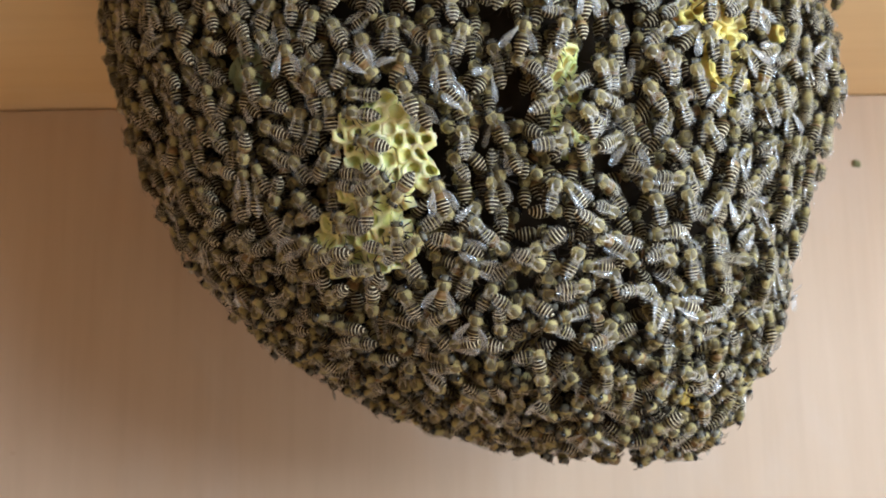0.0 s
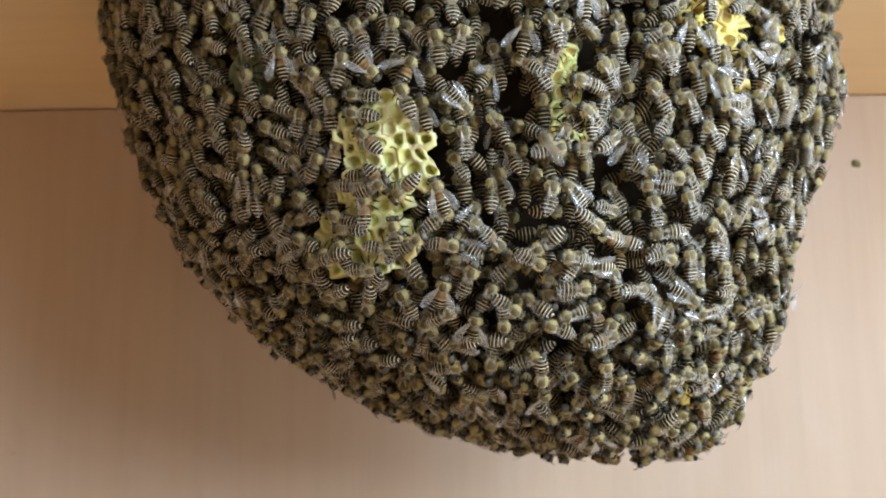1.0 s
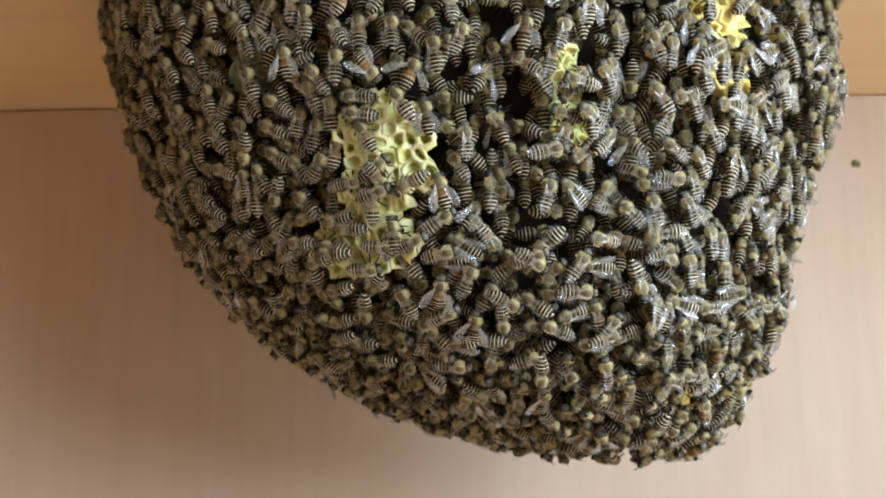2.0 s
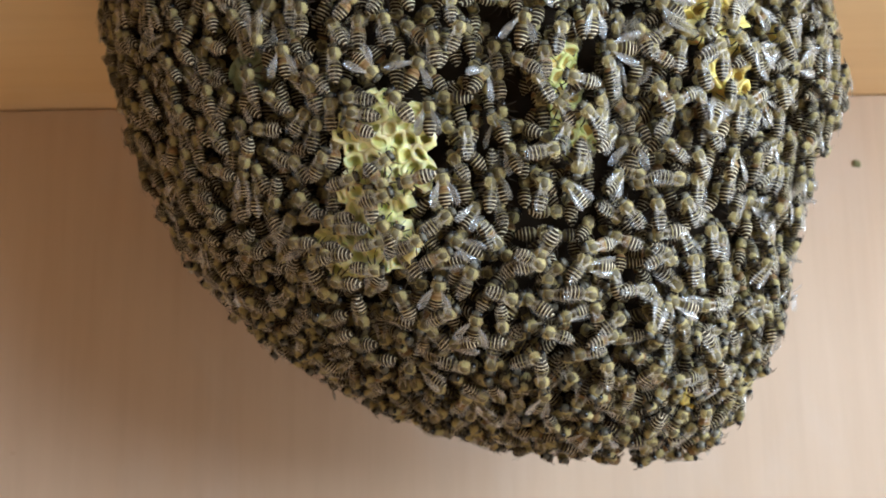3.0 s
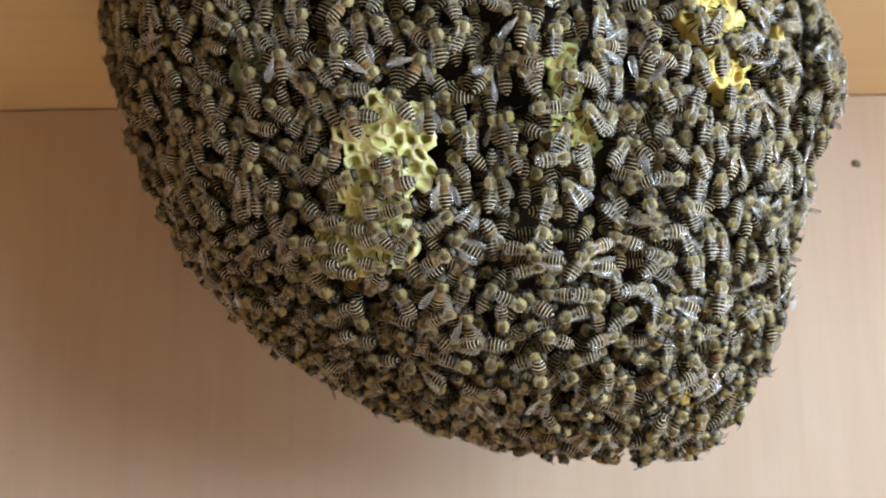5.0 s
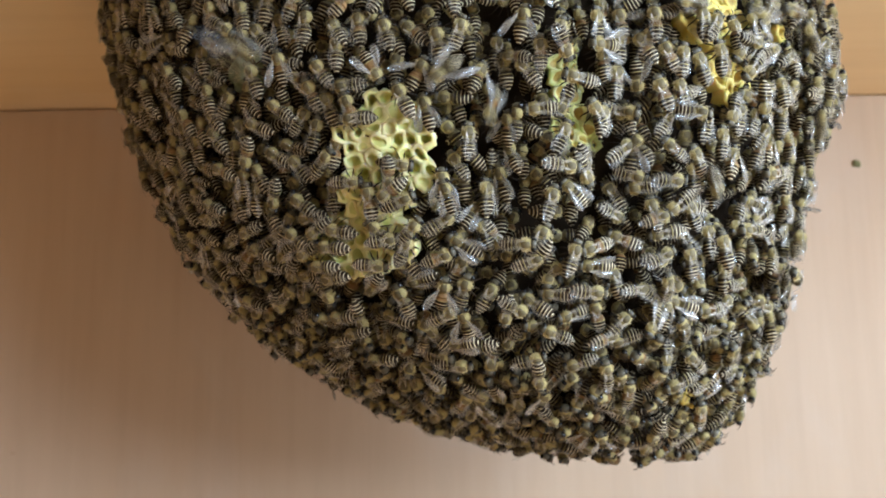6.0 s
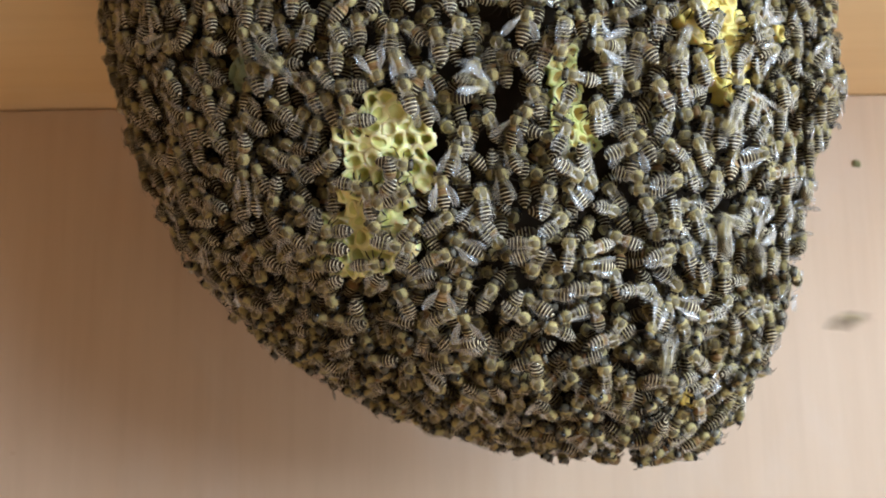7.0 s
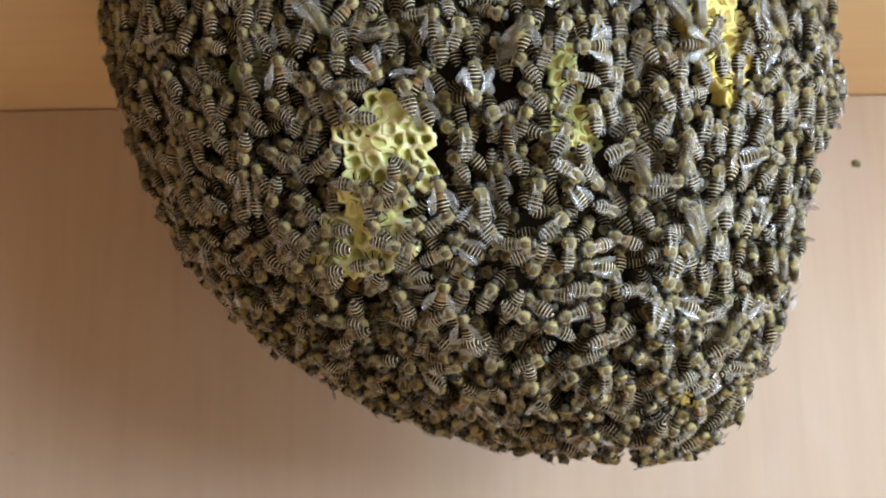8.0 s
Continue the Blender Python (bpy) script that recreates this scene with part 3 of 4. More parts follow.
settle(0, 12, -4, [(0, -0.3, 137), (0.5, -0.3, 134.9), (1, -0.1, 137), (1.5, -0.6, 134.4), (3, -1, 136.8), (3.5, -1, 136.8), (4, -0.5, 137.1), (4.5, 0.2, 137.3), (6, 0.2, 137.5), (6.5, 0.2, 137.3), (7, 0.2, 137.7), (7.5, 0.5, 138.2), (8, 0.5, 138.2)])
settle(1, 60, 27, [(0, -10.8, 131), (0.5, -9.3, 129.9), (1, -8.8, 130.1), (1.5, -8.3, 129.1), (3, -6.8, 129.7), (3.5, -6.6, 130.2), (4, -6.8, 130.2), (4.5, -6, 130.4), (4.7, -6.3, 130.7)])
settle(3, 25, 0, [(2.8, -3.1, 117.2), (3, -2.8, 117.7), (3.5, -3.3, 117.7), (4, -2.8, 117.9), (4.5, -2.7, 118), (4.7, -2.6, 117.9)])
settle(2, 45, 34, [(0, 10.4, 127.7), (0.5, 10.6, 127.7), (1, 10.9, 128.2), (1.5, 10.6, 128.2), (3, 9.4, 127.5), (3.5, 9.4, 127.7), (4, 10.2, 127.7), (4.5, 10.5, 127.6), (4.7, 10.4, 127.7)])
settle(0, 6, 20, [(1, 5.9, 138.7), (1.5, 5.7, 138.9), (3, 4.9, 139.7), (3.5, 4.4, 139.2), (4, 5.2, 139.7), (4.5, 5.9, 139.5), (4.7, 5.7, 139.6)])
settle(0, 0, -5, [(4, 3.3, 146.2), (4.5, 4.1, 146.5), (6, 4.1, 149), (6.5, 3.8, 148.2), (7, 3.1, 149.3), (7.5, 3.4, 149.6), (8, 2.4, 148.3)])
settle(0, 0, 0, [(3, 17.9, 136.7), (3.5, 15, 137), (4, 15, 137.3), (4.5, 15.5, 137.3), (6, 15.2, 137.7), (6.5, 15.5, 137.5), (7, 15.5, 138)])
settle(0, 0, 5, [(3, 19.3, 128.5), (3.5, 19, 128.5), (4, 19.8, 128.8), (4.5, 20.8, 129), (6, 21.3, 131.2), (6.2, 21.3, 130.9)])
settle(3, 40, 16, [(0, 25.4, 139.2), (0.5, 24.4, 139.2), (1, 25.9, 139.2), (1.5, 26.1, 139.4), (3, 25.4, 141.3), (3.5, 24.9, 140.8), (4, 25.7, 140.6), (4.5, 25.4, 141.4), (6, 25.4, 142.2), (6.5, 25.9, 142.7), (7, 25.9, 141.8), (7.5, 25.9, 140.8), (8, 25.9, 140.4)])
settle(0, 6, -26, [(4.2, 15.1, 116.3), (4.5, 14, 116.4), (4.7, 13.9, 115.6)])
settle(0, 6, -2, [(2.8, 6.2, 110.3), (3, 6.4, 110.5), (3.5, 5.9, 107.2), (4, 6.4, 107.7), (4.5, 7, 110.8), (6, 6.7, 110.5), (6.5, 5.9, 110.6), (7, 6.2, 110.6), (7.5, 6.2, 110.3), (8, 6.2, 110.1)])
settle(2, 0, -15, [(4, 29.2, 131.8), (4.5, 28.2, 134.2), (4.7, 27.5, 133.7)])
settle(0, 0, -25, [(3.6, 29.4, 124.7), (4, 28.1, 125.2), (4.5, 27, 127.3), (4.7, 26.2, 127.1)])
settle(0, 0, 0, [(4.5, 32.8, 137.8), (4.7, 32.8, 138.2)])
settle(0, 0, -35, [(2.8, -10.7, 121.3), (3, -10.7, 121.3), (3.5, -10.7, 121.6), (4, -10.5, 121.6), (4.5, -10.4, 121.6), (4.7, -10.7, 121.8)])
settle(0, 25, -4, [(0, 40.7, 149.9), (0.5, 40.7, 149.1), (1, 40.4, 149.1), (1.5, 40.9, 149.1), (3, 42.3, 144.6), (3.5, 42.5, 143.9), (4, 42.8, 144.9), (4.5, 43.4, 145.3), (4.7, 44.1, 144.7)])
settle(3, 0, 0, [(2.8, 50.7, 142.5), (3, 50.4, 142), (3.5, 51.4, 142.3), (4, 52, 143.1), (4.5, 52, 142), (4.7, 52.5, 141.7)])
settle(1, 0, -20, [(0.5, 67, 133.9), (1, 66.7, 136.3), (1.5, 65.7, 138.2), (3, 61.1, 141.2), (3.5, 61.9, 141.3), (4, 62.3, 143.2), (4.5, 62, 144.7)])
settle(2, 0, -30, [(3.8, 45.6, 132), (4, 46.4, 134), (4.5, 44.5, 133.7), (4.6, 43.3, 133.6)])
settle(0, 40, -162, [(2.8, 59.1, 130.3), (3, 58.8, 129.7), (3.5, 60.2, 128.9), (4, 60.4, 129.9), (4.5, 60.6, 131), (4.7, 61.5, 130.5)])
settle(0, 0, 5, [(0.5, 67.8, 133.5), (1, 67.6, 136.2), (1.5, 66.2, 138), (3, 69.5, 137.2), (3.5, 69.2, 135.9), (4, 70.3, 136.8), (4.5, 70.6, 136.3), (4.7, 70.6, 136.1)])
settle(2, 0, -141, [(4.4, 70.2, 124.3), (4.5, 69.9, 123.7), (4.7, 70.2, 124.5)])
settle(0, 12, 62, [(4.5, 57.3, 120)])
settle(0, 6, 31, [(4.2, 45.1, 115.5), (4.5, 45.7, 116.6), (4.7, 45.9, 116.3)])
settle(0, 12, 34, [(2.8, 44, 110.9), (3, 45.1, 112.1), (3.5, 48.1, 111.3), (4, 48.9, 112.9), (4.5, 49, 109.3), (4.7, 49.7, 109.7)])
settle(0, 40, 17, [(4.2, 57.8, 109.4), (4.5, 57.7, 110), (4.7, 58.1, 108.7)])
settle(0, 0, 180, [(3, 87, 127.9), (3.5, 86.4, 127.8), (4, 86.1, 127.4), (4.5, 86.8, 125.5), (4.7, 86.7, 126.1)])
settle(0, 6, 20, [(2.8, 94.7, 122.4), (3, 94.7, 122.4), (3.5, 94.4, 122.3), (4, 95, 122.7), (4.5, 94.7, 122.4), (6, 95, 122.7), (6.5, 94.7, 125.1), (7, 95, 125.4), (7.5, 98.6, 126.8), (7.7, 99.6, 127.1)])
settle(0, 0, 60, [(4, 106.6, 141.6), (4.5, 108.3, 142.8), (4.7, 108.5, 143.4)])
settle(0, 12, 45, [(3.8, 109.8, 137.2), (4, 109.8, 137.5), (4.5, 110.2, 137.6), (4.7, 110.6, 138)])
settle(0, 6, 50, [(3.8, 121, 139.7), (4, 121.4, 140.1), (4.5, 120.7, 138.8), (4.7, 121, 139.2)])
settle(1, 0, -30, [(4.5, 136.5, 165.1)])
settle(0, 6, 0, [(3.4, 104.3, 125.2), (3.5, 104.3, 125.2), (4, 105.4, 125.8), (4.5, 106, 125.8), (6, 105.8, 126.1), (6.3, 105.8, 126.1)])
settle(1, 0, -60, [(0, -66.6, 111.6), (0.5, -66.3, 111.3), (1, -66.3, 110.9), (1.5, -66, 111.2), (3, -66.6, 111.2), (3.5, -66, 111), (4, -65.7, 111.2), (4.5, -65.8, 110.9), (6, -66.3, 111.1), (6.5, -66, 110.8), (7, -66.6, 110.9), (7.5, -65.4, 110.1), (8, -65.8, 110)])
settle(1, 0, -131, [(4.5, -56.4, 113)])
settle(0, 0, -153, [(4.4, -49.3, 100.9), (4.5, -49.7, 100.6), (4.6, -49.9, 100.8)])
settle(0, 0, -70, [(2.8, -73.5, 105.3), (3, -74.4, 107.1), (3.5, -73.1, 106.4), (4, -70.6, 103.6), (4.5, -70, 102.6), (4.7, -70.5, 102.1)])
settle(0, 0, -95, [(0, -71.4, 99.3), (0.5, -70.1, 98.7), (1, -70.4, 98.8), (1.5, -70.1, 98.7), (3, -70.2, 99.6), (3.5, -70.4, 100.5), (4, -69.9, 99.7), (4.5, -69.7, 99.3), (4.7, -70, 99.1)])
settle(0, 0, -80, [(4.1, -81.6, 100.1), (4.5, -80.3, 99.6), (4.7, -80.8, 99.8)])
settle(0, 0, -65, [(0, -70.9, 90.4), (0.5, -70.5, 90.5), (1, -70.2, 90), (1.5, -70.9, 90.4), (3, -71.8, 91.4), (3.5, -70.8, 91), (4, -70.8, 91), (4.5, -70.9, 91), (6, -70.1, 90.4), (6.5, -70.1, 90.4), (7, -70.1, 90.4), (7.3, -70.2, 90.2)])
settle(0, 6, 40, [(0, -33.7, 107), (0.5, -34.8, 106.2), (1, -36.4, 107.2), (1.5, -35.6, 106.6), (3, -34.8, 107.2), (3.5, -33, 105.5), (4, -34.4, 104.2), (4.5, -34.8, 105.1), (4.7, -35.1, 106.7)])
settle(1, 6, -67, [(4.5, -36.1, 93.8)])
settle(3, 0, -80, [(2.8, -30.1, 83.5), (3, -29.9, 83.2), (3.5, -31.7, 83.9), (4, -31.2, 84.1), (4.5, -31.3, 84.6), (6, -30.3, 84.6), (6.5, -30.1, 84.6), (7, -30.9, 84.7), (7.5, -30.4, 84.2), (8, -30.3, 84.4)])
settle(0, 0, -73, [(0, -58.2, 89), (0.5, -59.5, 89.2), (1, -59.5, 89), (1.5, -59.3, 88.5), (3, -58, 88.2), (3.5, -57.4, 87.8), (4, -57.4, 87.8), (4.5, -57, 87.9), (4.7, -56.8, 88.2)])
settle(0, 0, -50, [(2.8, -99, 133.4), (3, -99.1, 133.1), (3.5, -99.3, 132.7), (4, -100.7, 134.1), (4.5, -100.2, 133.5), (4.7, -100.6, 133.1)])
settle(0, 0, 80, [(2.8, -27.1, 101.7), (3, -27.4, 101.9), (3.5, -27.6, 102.2), (4, -27.8, 102.7), (4.5, -28, 102.7), (4.7, -28.1, 102.5)])
settle(1, 0, -106, [(2.9, -6.8, 100.3), (3, -6.6, 100.3), (3.5, -7.1, 99.9), (4, -9.1, 99.8), (4.5, -11.5, 99.3), (4.7, -11.9, 99.1)])
settle(0, 12, 76, [(2.9, -18.2, 97.3), (3, -17.5, 97), (3.5, -15, 95.6), (4, -12.7, 94.5), (4.5, -11.9, 93.5), (4.7, -11.2, 93.4)])
settle(1, 28, -5, [(3.3, 0.8, 97.8), (3.5, 1, 97.1), (4, 0.8, 97.1), (4.5, 1.2, 97.3), (6, 0.6, 98), (6.1, 0.8, 97.8)])
settle(0, 12, 0, [(0, 11.6, 96.6), (0.5, 11.6, 96.4), (1, 11.6, 96.4), (1.5, 11.4, 96.4), (3, 11.2, 96.6), (3.5, 11.9, 96.4), (4, 11.9, 96.4), (4.5, 11.5, 96.7), (4.7, 11.2, 96.6)])
settle(3, 25, -2, [(0, 20.3, 99.5), (0.5, 20.6, 99.5), (1, 20.6, 99.8), (1.5, 20.6, 99.8), (3, 20.1, 100.2), (3.5, 20.3, 100.2), (4, 20.1, 99.8), (4.5, 20.1, 100.4), (6, 20.8, 100), (6.5, 20.6, 99), (7, 21.1, 99.5), (7.5, 21.1, 100), (8, 19.8, 101.6)])
settle(0, 0, 14, [(0, 31.5, 95.3), (0.5, 30.2, 96.5), (1, 30.7, 94.5), (1.5, 30.7, 94.8), (3, 28.7, 95.5), (3.5, 28.7, 94.3), (4, 29.9, 93.1), (4.5, 29.4, 92.6), (6, 30.7, 92.4), (6.5, 31.2, 92.9), (7, 29.7, 93.3), (7.5, 27.7, 93.1), (8, 27.5, 95.2)])
settle(0, 6, 58, [(2.8, -0.6, 87.9), (3, -0.6, 87.9), (3.5, -0.6, 87.9), (4, -0.6, 87.9), (4.5, -0.2, 87.9), (6, -0.3, 87.7), (6.5, -0.3, 87.7), (7, -0.3, 87.7), (7.5, -0.3, 87.7), (8, -0.1, 87.9)])
settle(0, 6, -7, [(4.5, 13.6, 82.8)])
settle(0, 6, 80, [(0, 31.9, 108.7), (0.5, 31.6, 108.2), (1, 31.3, 107), (1.5, 30.8, 106.7), (3, 29.6, 106.7), (3.5, 31.1, 105.3), (4, 32.1, 104.8), (4.5, 31.5, 103.5), (4.7, 32.3, 104.6)])
settle(0, 0, 72, [(3.9, -20.1, 85.3), (4, -19.8, 85.7), (4.5, -18.4, 85.8), (4.7, -18, 86)])
settle(0, 6, 25, [(2.8, -13.9, 84.3), (3, -13.4, 84.2), (3.5, -10.9, 83.6), (4, -10.2, 82.6), (4.5, -10.5, 82.9), (4.7, -10.9, 82.7)])
settle(1, 6, 72, [(2.8, -1.5, 79.2), (3, -1.5, 79.2), (3.5, -1.2, 79.4), (4, -1, 79.1), (4.5, -1, 79.1), (6, -1, 79.1), (6.5, -1, 79.1), (7, -1, 79.1), (7.5, -0.7, 79.1), (7.7, -0.7, 79.8)])
settle(0, 0, 114, [(3.9, -20.4, 78.5), (4, -20.1, 78.5), (4.5, -19, 79.1), (4.7, -19, 79.3)])
settle(0, 0, -75, [(3.6, -27.4, 76.2), (4, -28.2, 77), (4.5, -28.7, 78.3), (4.7, -29.2, 78.6)])
settle(0, 0, 32, [(0.6, 37.7, 76.5), (1, 37.7, 76), (1.5, 38.2, 75.8), (3, 39, 75.8), (3.5, 38.4, 76.2), (4, 38.7, 76.7), (4.5, 38.7, 76.6), (4.7, 38.7, 76.3)])
settle(0, 12, -105, [(3.5, 61.2, 101.4), (4, 59.6, 100.5), (4.5, 59.7, 100.6), (4.7, 59.3, 100.3)])
settle(0, 0, -8, [(0, 63.6, 93), (0.5, 63.6, 93), (1, 63, 92.2), (1.5, 62.5, 92.7), (3, 63.6, 91.5), (3.5, 63.3, 90.8), (4, 62.8, 90.5), (4.5, 61.7, 91.7), (6, 62.5, 91.2), (6.5, 60.9, 91.8), (6.6, 61.4, 91.6)])
settle(0, 6, 127, [(4.5, 50.5, 89.6)])
settle(0, 6, -4, [(3.6, 76.1, 100), (4, 76.1, 101), (4.5, 75.8, 101.4), (4.7, 76.1, 102.2)])
settle(0, 0, -10, [(4, 85.8, 102.1), (4.5, 85.2, 101.8), (6, 81.1, 100.8)])
settle(0, 6, -30, [(2.8, 72, 92.9), (3, 72.3, 93.2), (3.5, 72, 92.9), (4, 72.3, 92.5), (4.5, 72.1, 92.2), (6, 73.1, 92.1), (6.5, 74, 90.9), (6.8, 74.8, 89.8)])
settle(0, 0, -4, [(0, 81.1, 85.1), (0.5, 80.5, 85.5), (1, 80.5, 85.5), (1.5, 80.2, 84.7), (3, 80.5, 85.3), (3.5, 80.8, 85), (4, 81.1, 84.8), (4.5, 79.8, 84.7), (6, 79.6, 84.9), (6.5, 79.6, 84.6)])
settle(0, 6, -173, [(4, 88.6, 96.2), (4.5, 88.8, 93.6), (4.7, 89, 93.8)])
settle(0, 12, 42, [(2.8, 100.8, 108.5), (3, 101.2, 108.6), (3.5, 101.2, 108.8), (4, 101.5, 109.2), (4.5, 101.8, 109.2), (6, 101.2, 108.3), (6.5, 100.8, 108.2), (7, 101.1, 109.3), (7.5, 100.8, 109.2), (8, 101.1, 109.1)])
settle(0, 6, 50, [(4.5, 62.1, 77)])
settle(0, 6, -12, [(0, 72.9, 78.3), (0.5, 72.9, 78), (1, 72.6, 78), (1.5, 72.3, 76.5), (3, 73.5, 77.1), (3.5, 73.8, 77.1), (4, 72.9, 76.6), (4.5, 73.3, 77.3), (4.7, 73.5, 76.6)])
settle(0, 6, 79, [(3.6, 26.2, 75.6), (4, 26.2, 75.3), (4.5, 25.6, 75.4), (4.7, 25.7, 75.3)])
settle(0, 0, 173, [(2.8, -36.5, 76.3), (3, -36.3, 75.8), (3.5, -36.7, 74.6), (4, -36.2, 74.5), (4.5, -35.3, 75.3), (4.7, -35.5, 75.7)])
settle(0, 0, -95, [(2.8, -30.9, 67.1), (3, -32.3, 67.5), (3.5, -32.5, 68), (4, -31.6, 68.5), (4.5, -30.2, 68.4), (4.7, -30.8, 68.6)])
settle(0, 6, -14, [(0, -9.5, 68.5), (0.5, -9.5, 68.3), (1, -10.3, 68.6), (1.5, -10, 68.8), (3, -10.8, 68.4), (3.5, -11.1, 68.6), (4, -10.8, 68.6), (4.5, -10.8, 68.8), (6, -10.8, 69.1), (6.5, -10.8, 69.1), (7, -10.8, 69.1), (7.2, -10.8, 69.1)])
settle(1, 35, 18, [(0, 0.2, 70.4), (0.5, 0.2, 70.4), (1, 0.2, 70.4), (1.5, -0.3, 70.5), (3, -1.3, 70.3), (3.5, -1.3, 70.3), (4, -1.3, 70.1), (4.5, -0.9, 70.2), (6, 0.5, 70), (6.5, 0.5, 70), (7, 0.5, 70), (7.5, 0.7, 69.5), (8, 0.2, 70)])
settle(0, 0, 118, [(3.5, 17.7, 68.4), (4, 18, 68.6), (4.5, 20.3, 67.2), (4.7, 20.2, 66.7)])
settle(0, 0, 180, [(0, 17, 61.5), (0.5, 17.5, 61.8), (1, 18, 62.2), (1.5, 17.8, 62.2), (3, 17.5, 62.2), (3.5, 17.3, 62.7), (4, 17.5, 62.6), (4.5, 17.3, 62.5), (4.6, 17.3, 62.4)])
settle(0, 0, -80, [(2.9, -48.9, 67.7), (3, -49.1, 68), (3.5, -48.8, 67.9), (4, -48.9, 67.7), (4.5, -48.4, 67.7), (4.7, -49.2, 67.8)])
settle(0, 0, -90, [(2.8, -30.5, 62.6), (3, -31.1, 62.7), (3.5, -30.5, 62.9), (4, -31.1, 62.7), (4.5, -31.4, 62.8), (4.7, -30.8, 62.5)])
settle(0, 0, -70, [(0, -18.7, 55.5), (0.5, -18.8, 55.3), (1, -18.7, 55.5), (1.5, -19, 55.3), (3, -19.8, 55.6), (3.5, -19.6, 55.6), (4, -19.6, 55.6), (4.5, -19.2, 55.5), (6, -19, 55.5), (6.5, -19.3, 55.4), (7, -19, 55.3), (7.5, -18.8, 54.9), (8, -18.8, 55.3)])
settle(0, 0, 125, [(3.6, 4.7, 51.6), (4, 4.7, 51.2), (4.5, 5.3, 51.7), (4.7, 4.7, 51.6)])
settle(0, 0, -78, [(0, 12.3, 55.7), (0.5, 12.6, 56.4), (1, 13.1, 57.3), (1.5, 13.1, 57), (3, 13.1, 56.8), (3.5, 13.6, 56.6), (4, 13.6, 56.3), (4.5, 13.2, 55.9), (4.7, 13.1, 55.9)])
settle(0, 6, 95, [(2.8, 39, 68.7), (3, 40.1, 68.9), (3.5, 39.3, 68.9), (4, 40.6, 68.9), (4.5, 42.2, 67.9), (4.7, 42.4, 68.2)])
settle(0, 0, 55, [(3.7, 50.3, 60.7), (4, 50.6, 60.2), (4.5, 51.6, 60.3), (4.7, 52.9, 61.2)])
settle(0, 0, -70, [(3.9, 33, 56.8), (4, 33, 56.5), (4.5, 33, 56.4), (4.7, 33, 56.3)])
settle(0, 0, 75, [(1.1, 25.3, 51.6), (1.5, 25.3, 51.6), (3, 25.3, 51.6), (3.5, 25.3, 51.6), (4, 25.3, 51.4), (4.5, 25.4, 51.3), (6, 25.3, 51.4), (6.5, 25.9, 50.9), (7, 25.6, 50.9), (7.5, 25.9, 50.4), (8, 25.9, 50.7)])
settle(3, 0, 178, [(1.1, 29.5, 48), (1.5, 29.5, 48), (3, 29.5, 47.7), (3.5, 29.5, 47.7), (4, 29.3, 47.5), (4.5, 29.2, 47.8), (6, 28.8, 47.5), (6.5, 28.8, 47), (7, 28, 47.3), (7.5, 26.5, 46.4)])
settle(2, 0, -110, [(3.8, 41.8, 51.5), (4, 41.6, 51.5), (4.5, 41.8, 51.4), (6, 40.9, 49.8), (6.5, 41.9, 50.3), (7, 41.9, 50.5), (7.5, 41.6, 50.5), (8, 41.6, 50.8)])
settle(0, 0, -95, [(3.7, 55.2, 56.8), (4, 55.5, 56.6), (4.5, 54.4, 55.9), (4.7, 55, 56.1)])
settle(0, 0, 75, [(0, 87.8, 72.7), (0.5, 86.8, 72), (1, 86.5, 71.7), (1.5, 86.9, 71.5), (3, 87.1, 72.6), (3.5, 88.5, 73), (4, 89.8, 73.7), (4.5, 90.1, 73.8), (6, 89.8, 74), (6.3, 90.4, 74.9)])
settle(2, 6, -95, [(2.8, 80.3, 66.9), (3, 80.3, 66.9), (3.5, 80.6, 67.2), (4, 80.9, 67.2), (4.5, 80.8, 67), (4.7, 80.9, 67)])
settle(0, 0, -10, [(1.6, 48, 47.6), (3, 48.5, 47.4), (3.5, 48.5, 47.1), (4, 48.5, 47.1), (4.5, 48.6, 47.4), (6, 48.3, 46.9), (6.5, 48.3, 47.1), (7, 47.8, 46.7), (7.5, 48, 46.7), (8, 48, 46.9)])
settle(0, 25, 0, [(2.8, 50.7, 30.5), (3, 50.4, 31), (3.5, 50.6, 31), (4, 50.7, 30.5), (4.5, 50.6, 31.3), (5.9, 49.7, 30.6)])
settle(0, 0, 180, [(2.8, 64.8, 33.4), (3, 64.5, 33.6), (3.5, 64.6, 33.4), (4, 65.2, 33.2), (4.5, 65.3, 33), (6, 65.8, 32.5), (6.5, 65.8, 32.5), (7, 66.1, 32.5), (7.5, 66.2, 32.2), (8, 65.9, 32)])
settle(1, 0, -20, [(4.2, 81.2, 34.9), (4.5, 79.9, 35.3), (4.7, 79.4, 35.5)])
settle(0, 0, 180, [(2.8, 33.9, 34.5), (3, 34.1, 34.7), (3.5, 33.9, 34.7), (4, 34.1, 34.9), (4.5, 33.9, 34.8), (4.7, 33.9, 34.7)])
settle(0, 0, -80, [(6.9, -82.2, 151.3), (7, -82.3, 151.7)])
settle(2, 45, 25, [(7, 23.5, 113.6)])
settle(1, 6, -75, [(6.5, 23.6, 133.6), (7, 21.7, 134.4), (7.5, 18.4, 134.1)])
settle(1, 30, 165, [(7, -18.2, 131.3)])
settle(0, 0, -90, [(7, -23.5, 118)])
settle(1, 0, 180, [(5.8, -13.8, 102.9), (6, -14.1, 102.5), (6.5, -13.3, 103.1), (7, -13.5, 101.6), (7.5, -12.1, 100.9)])
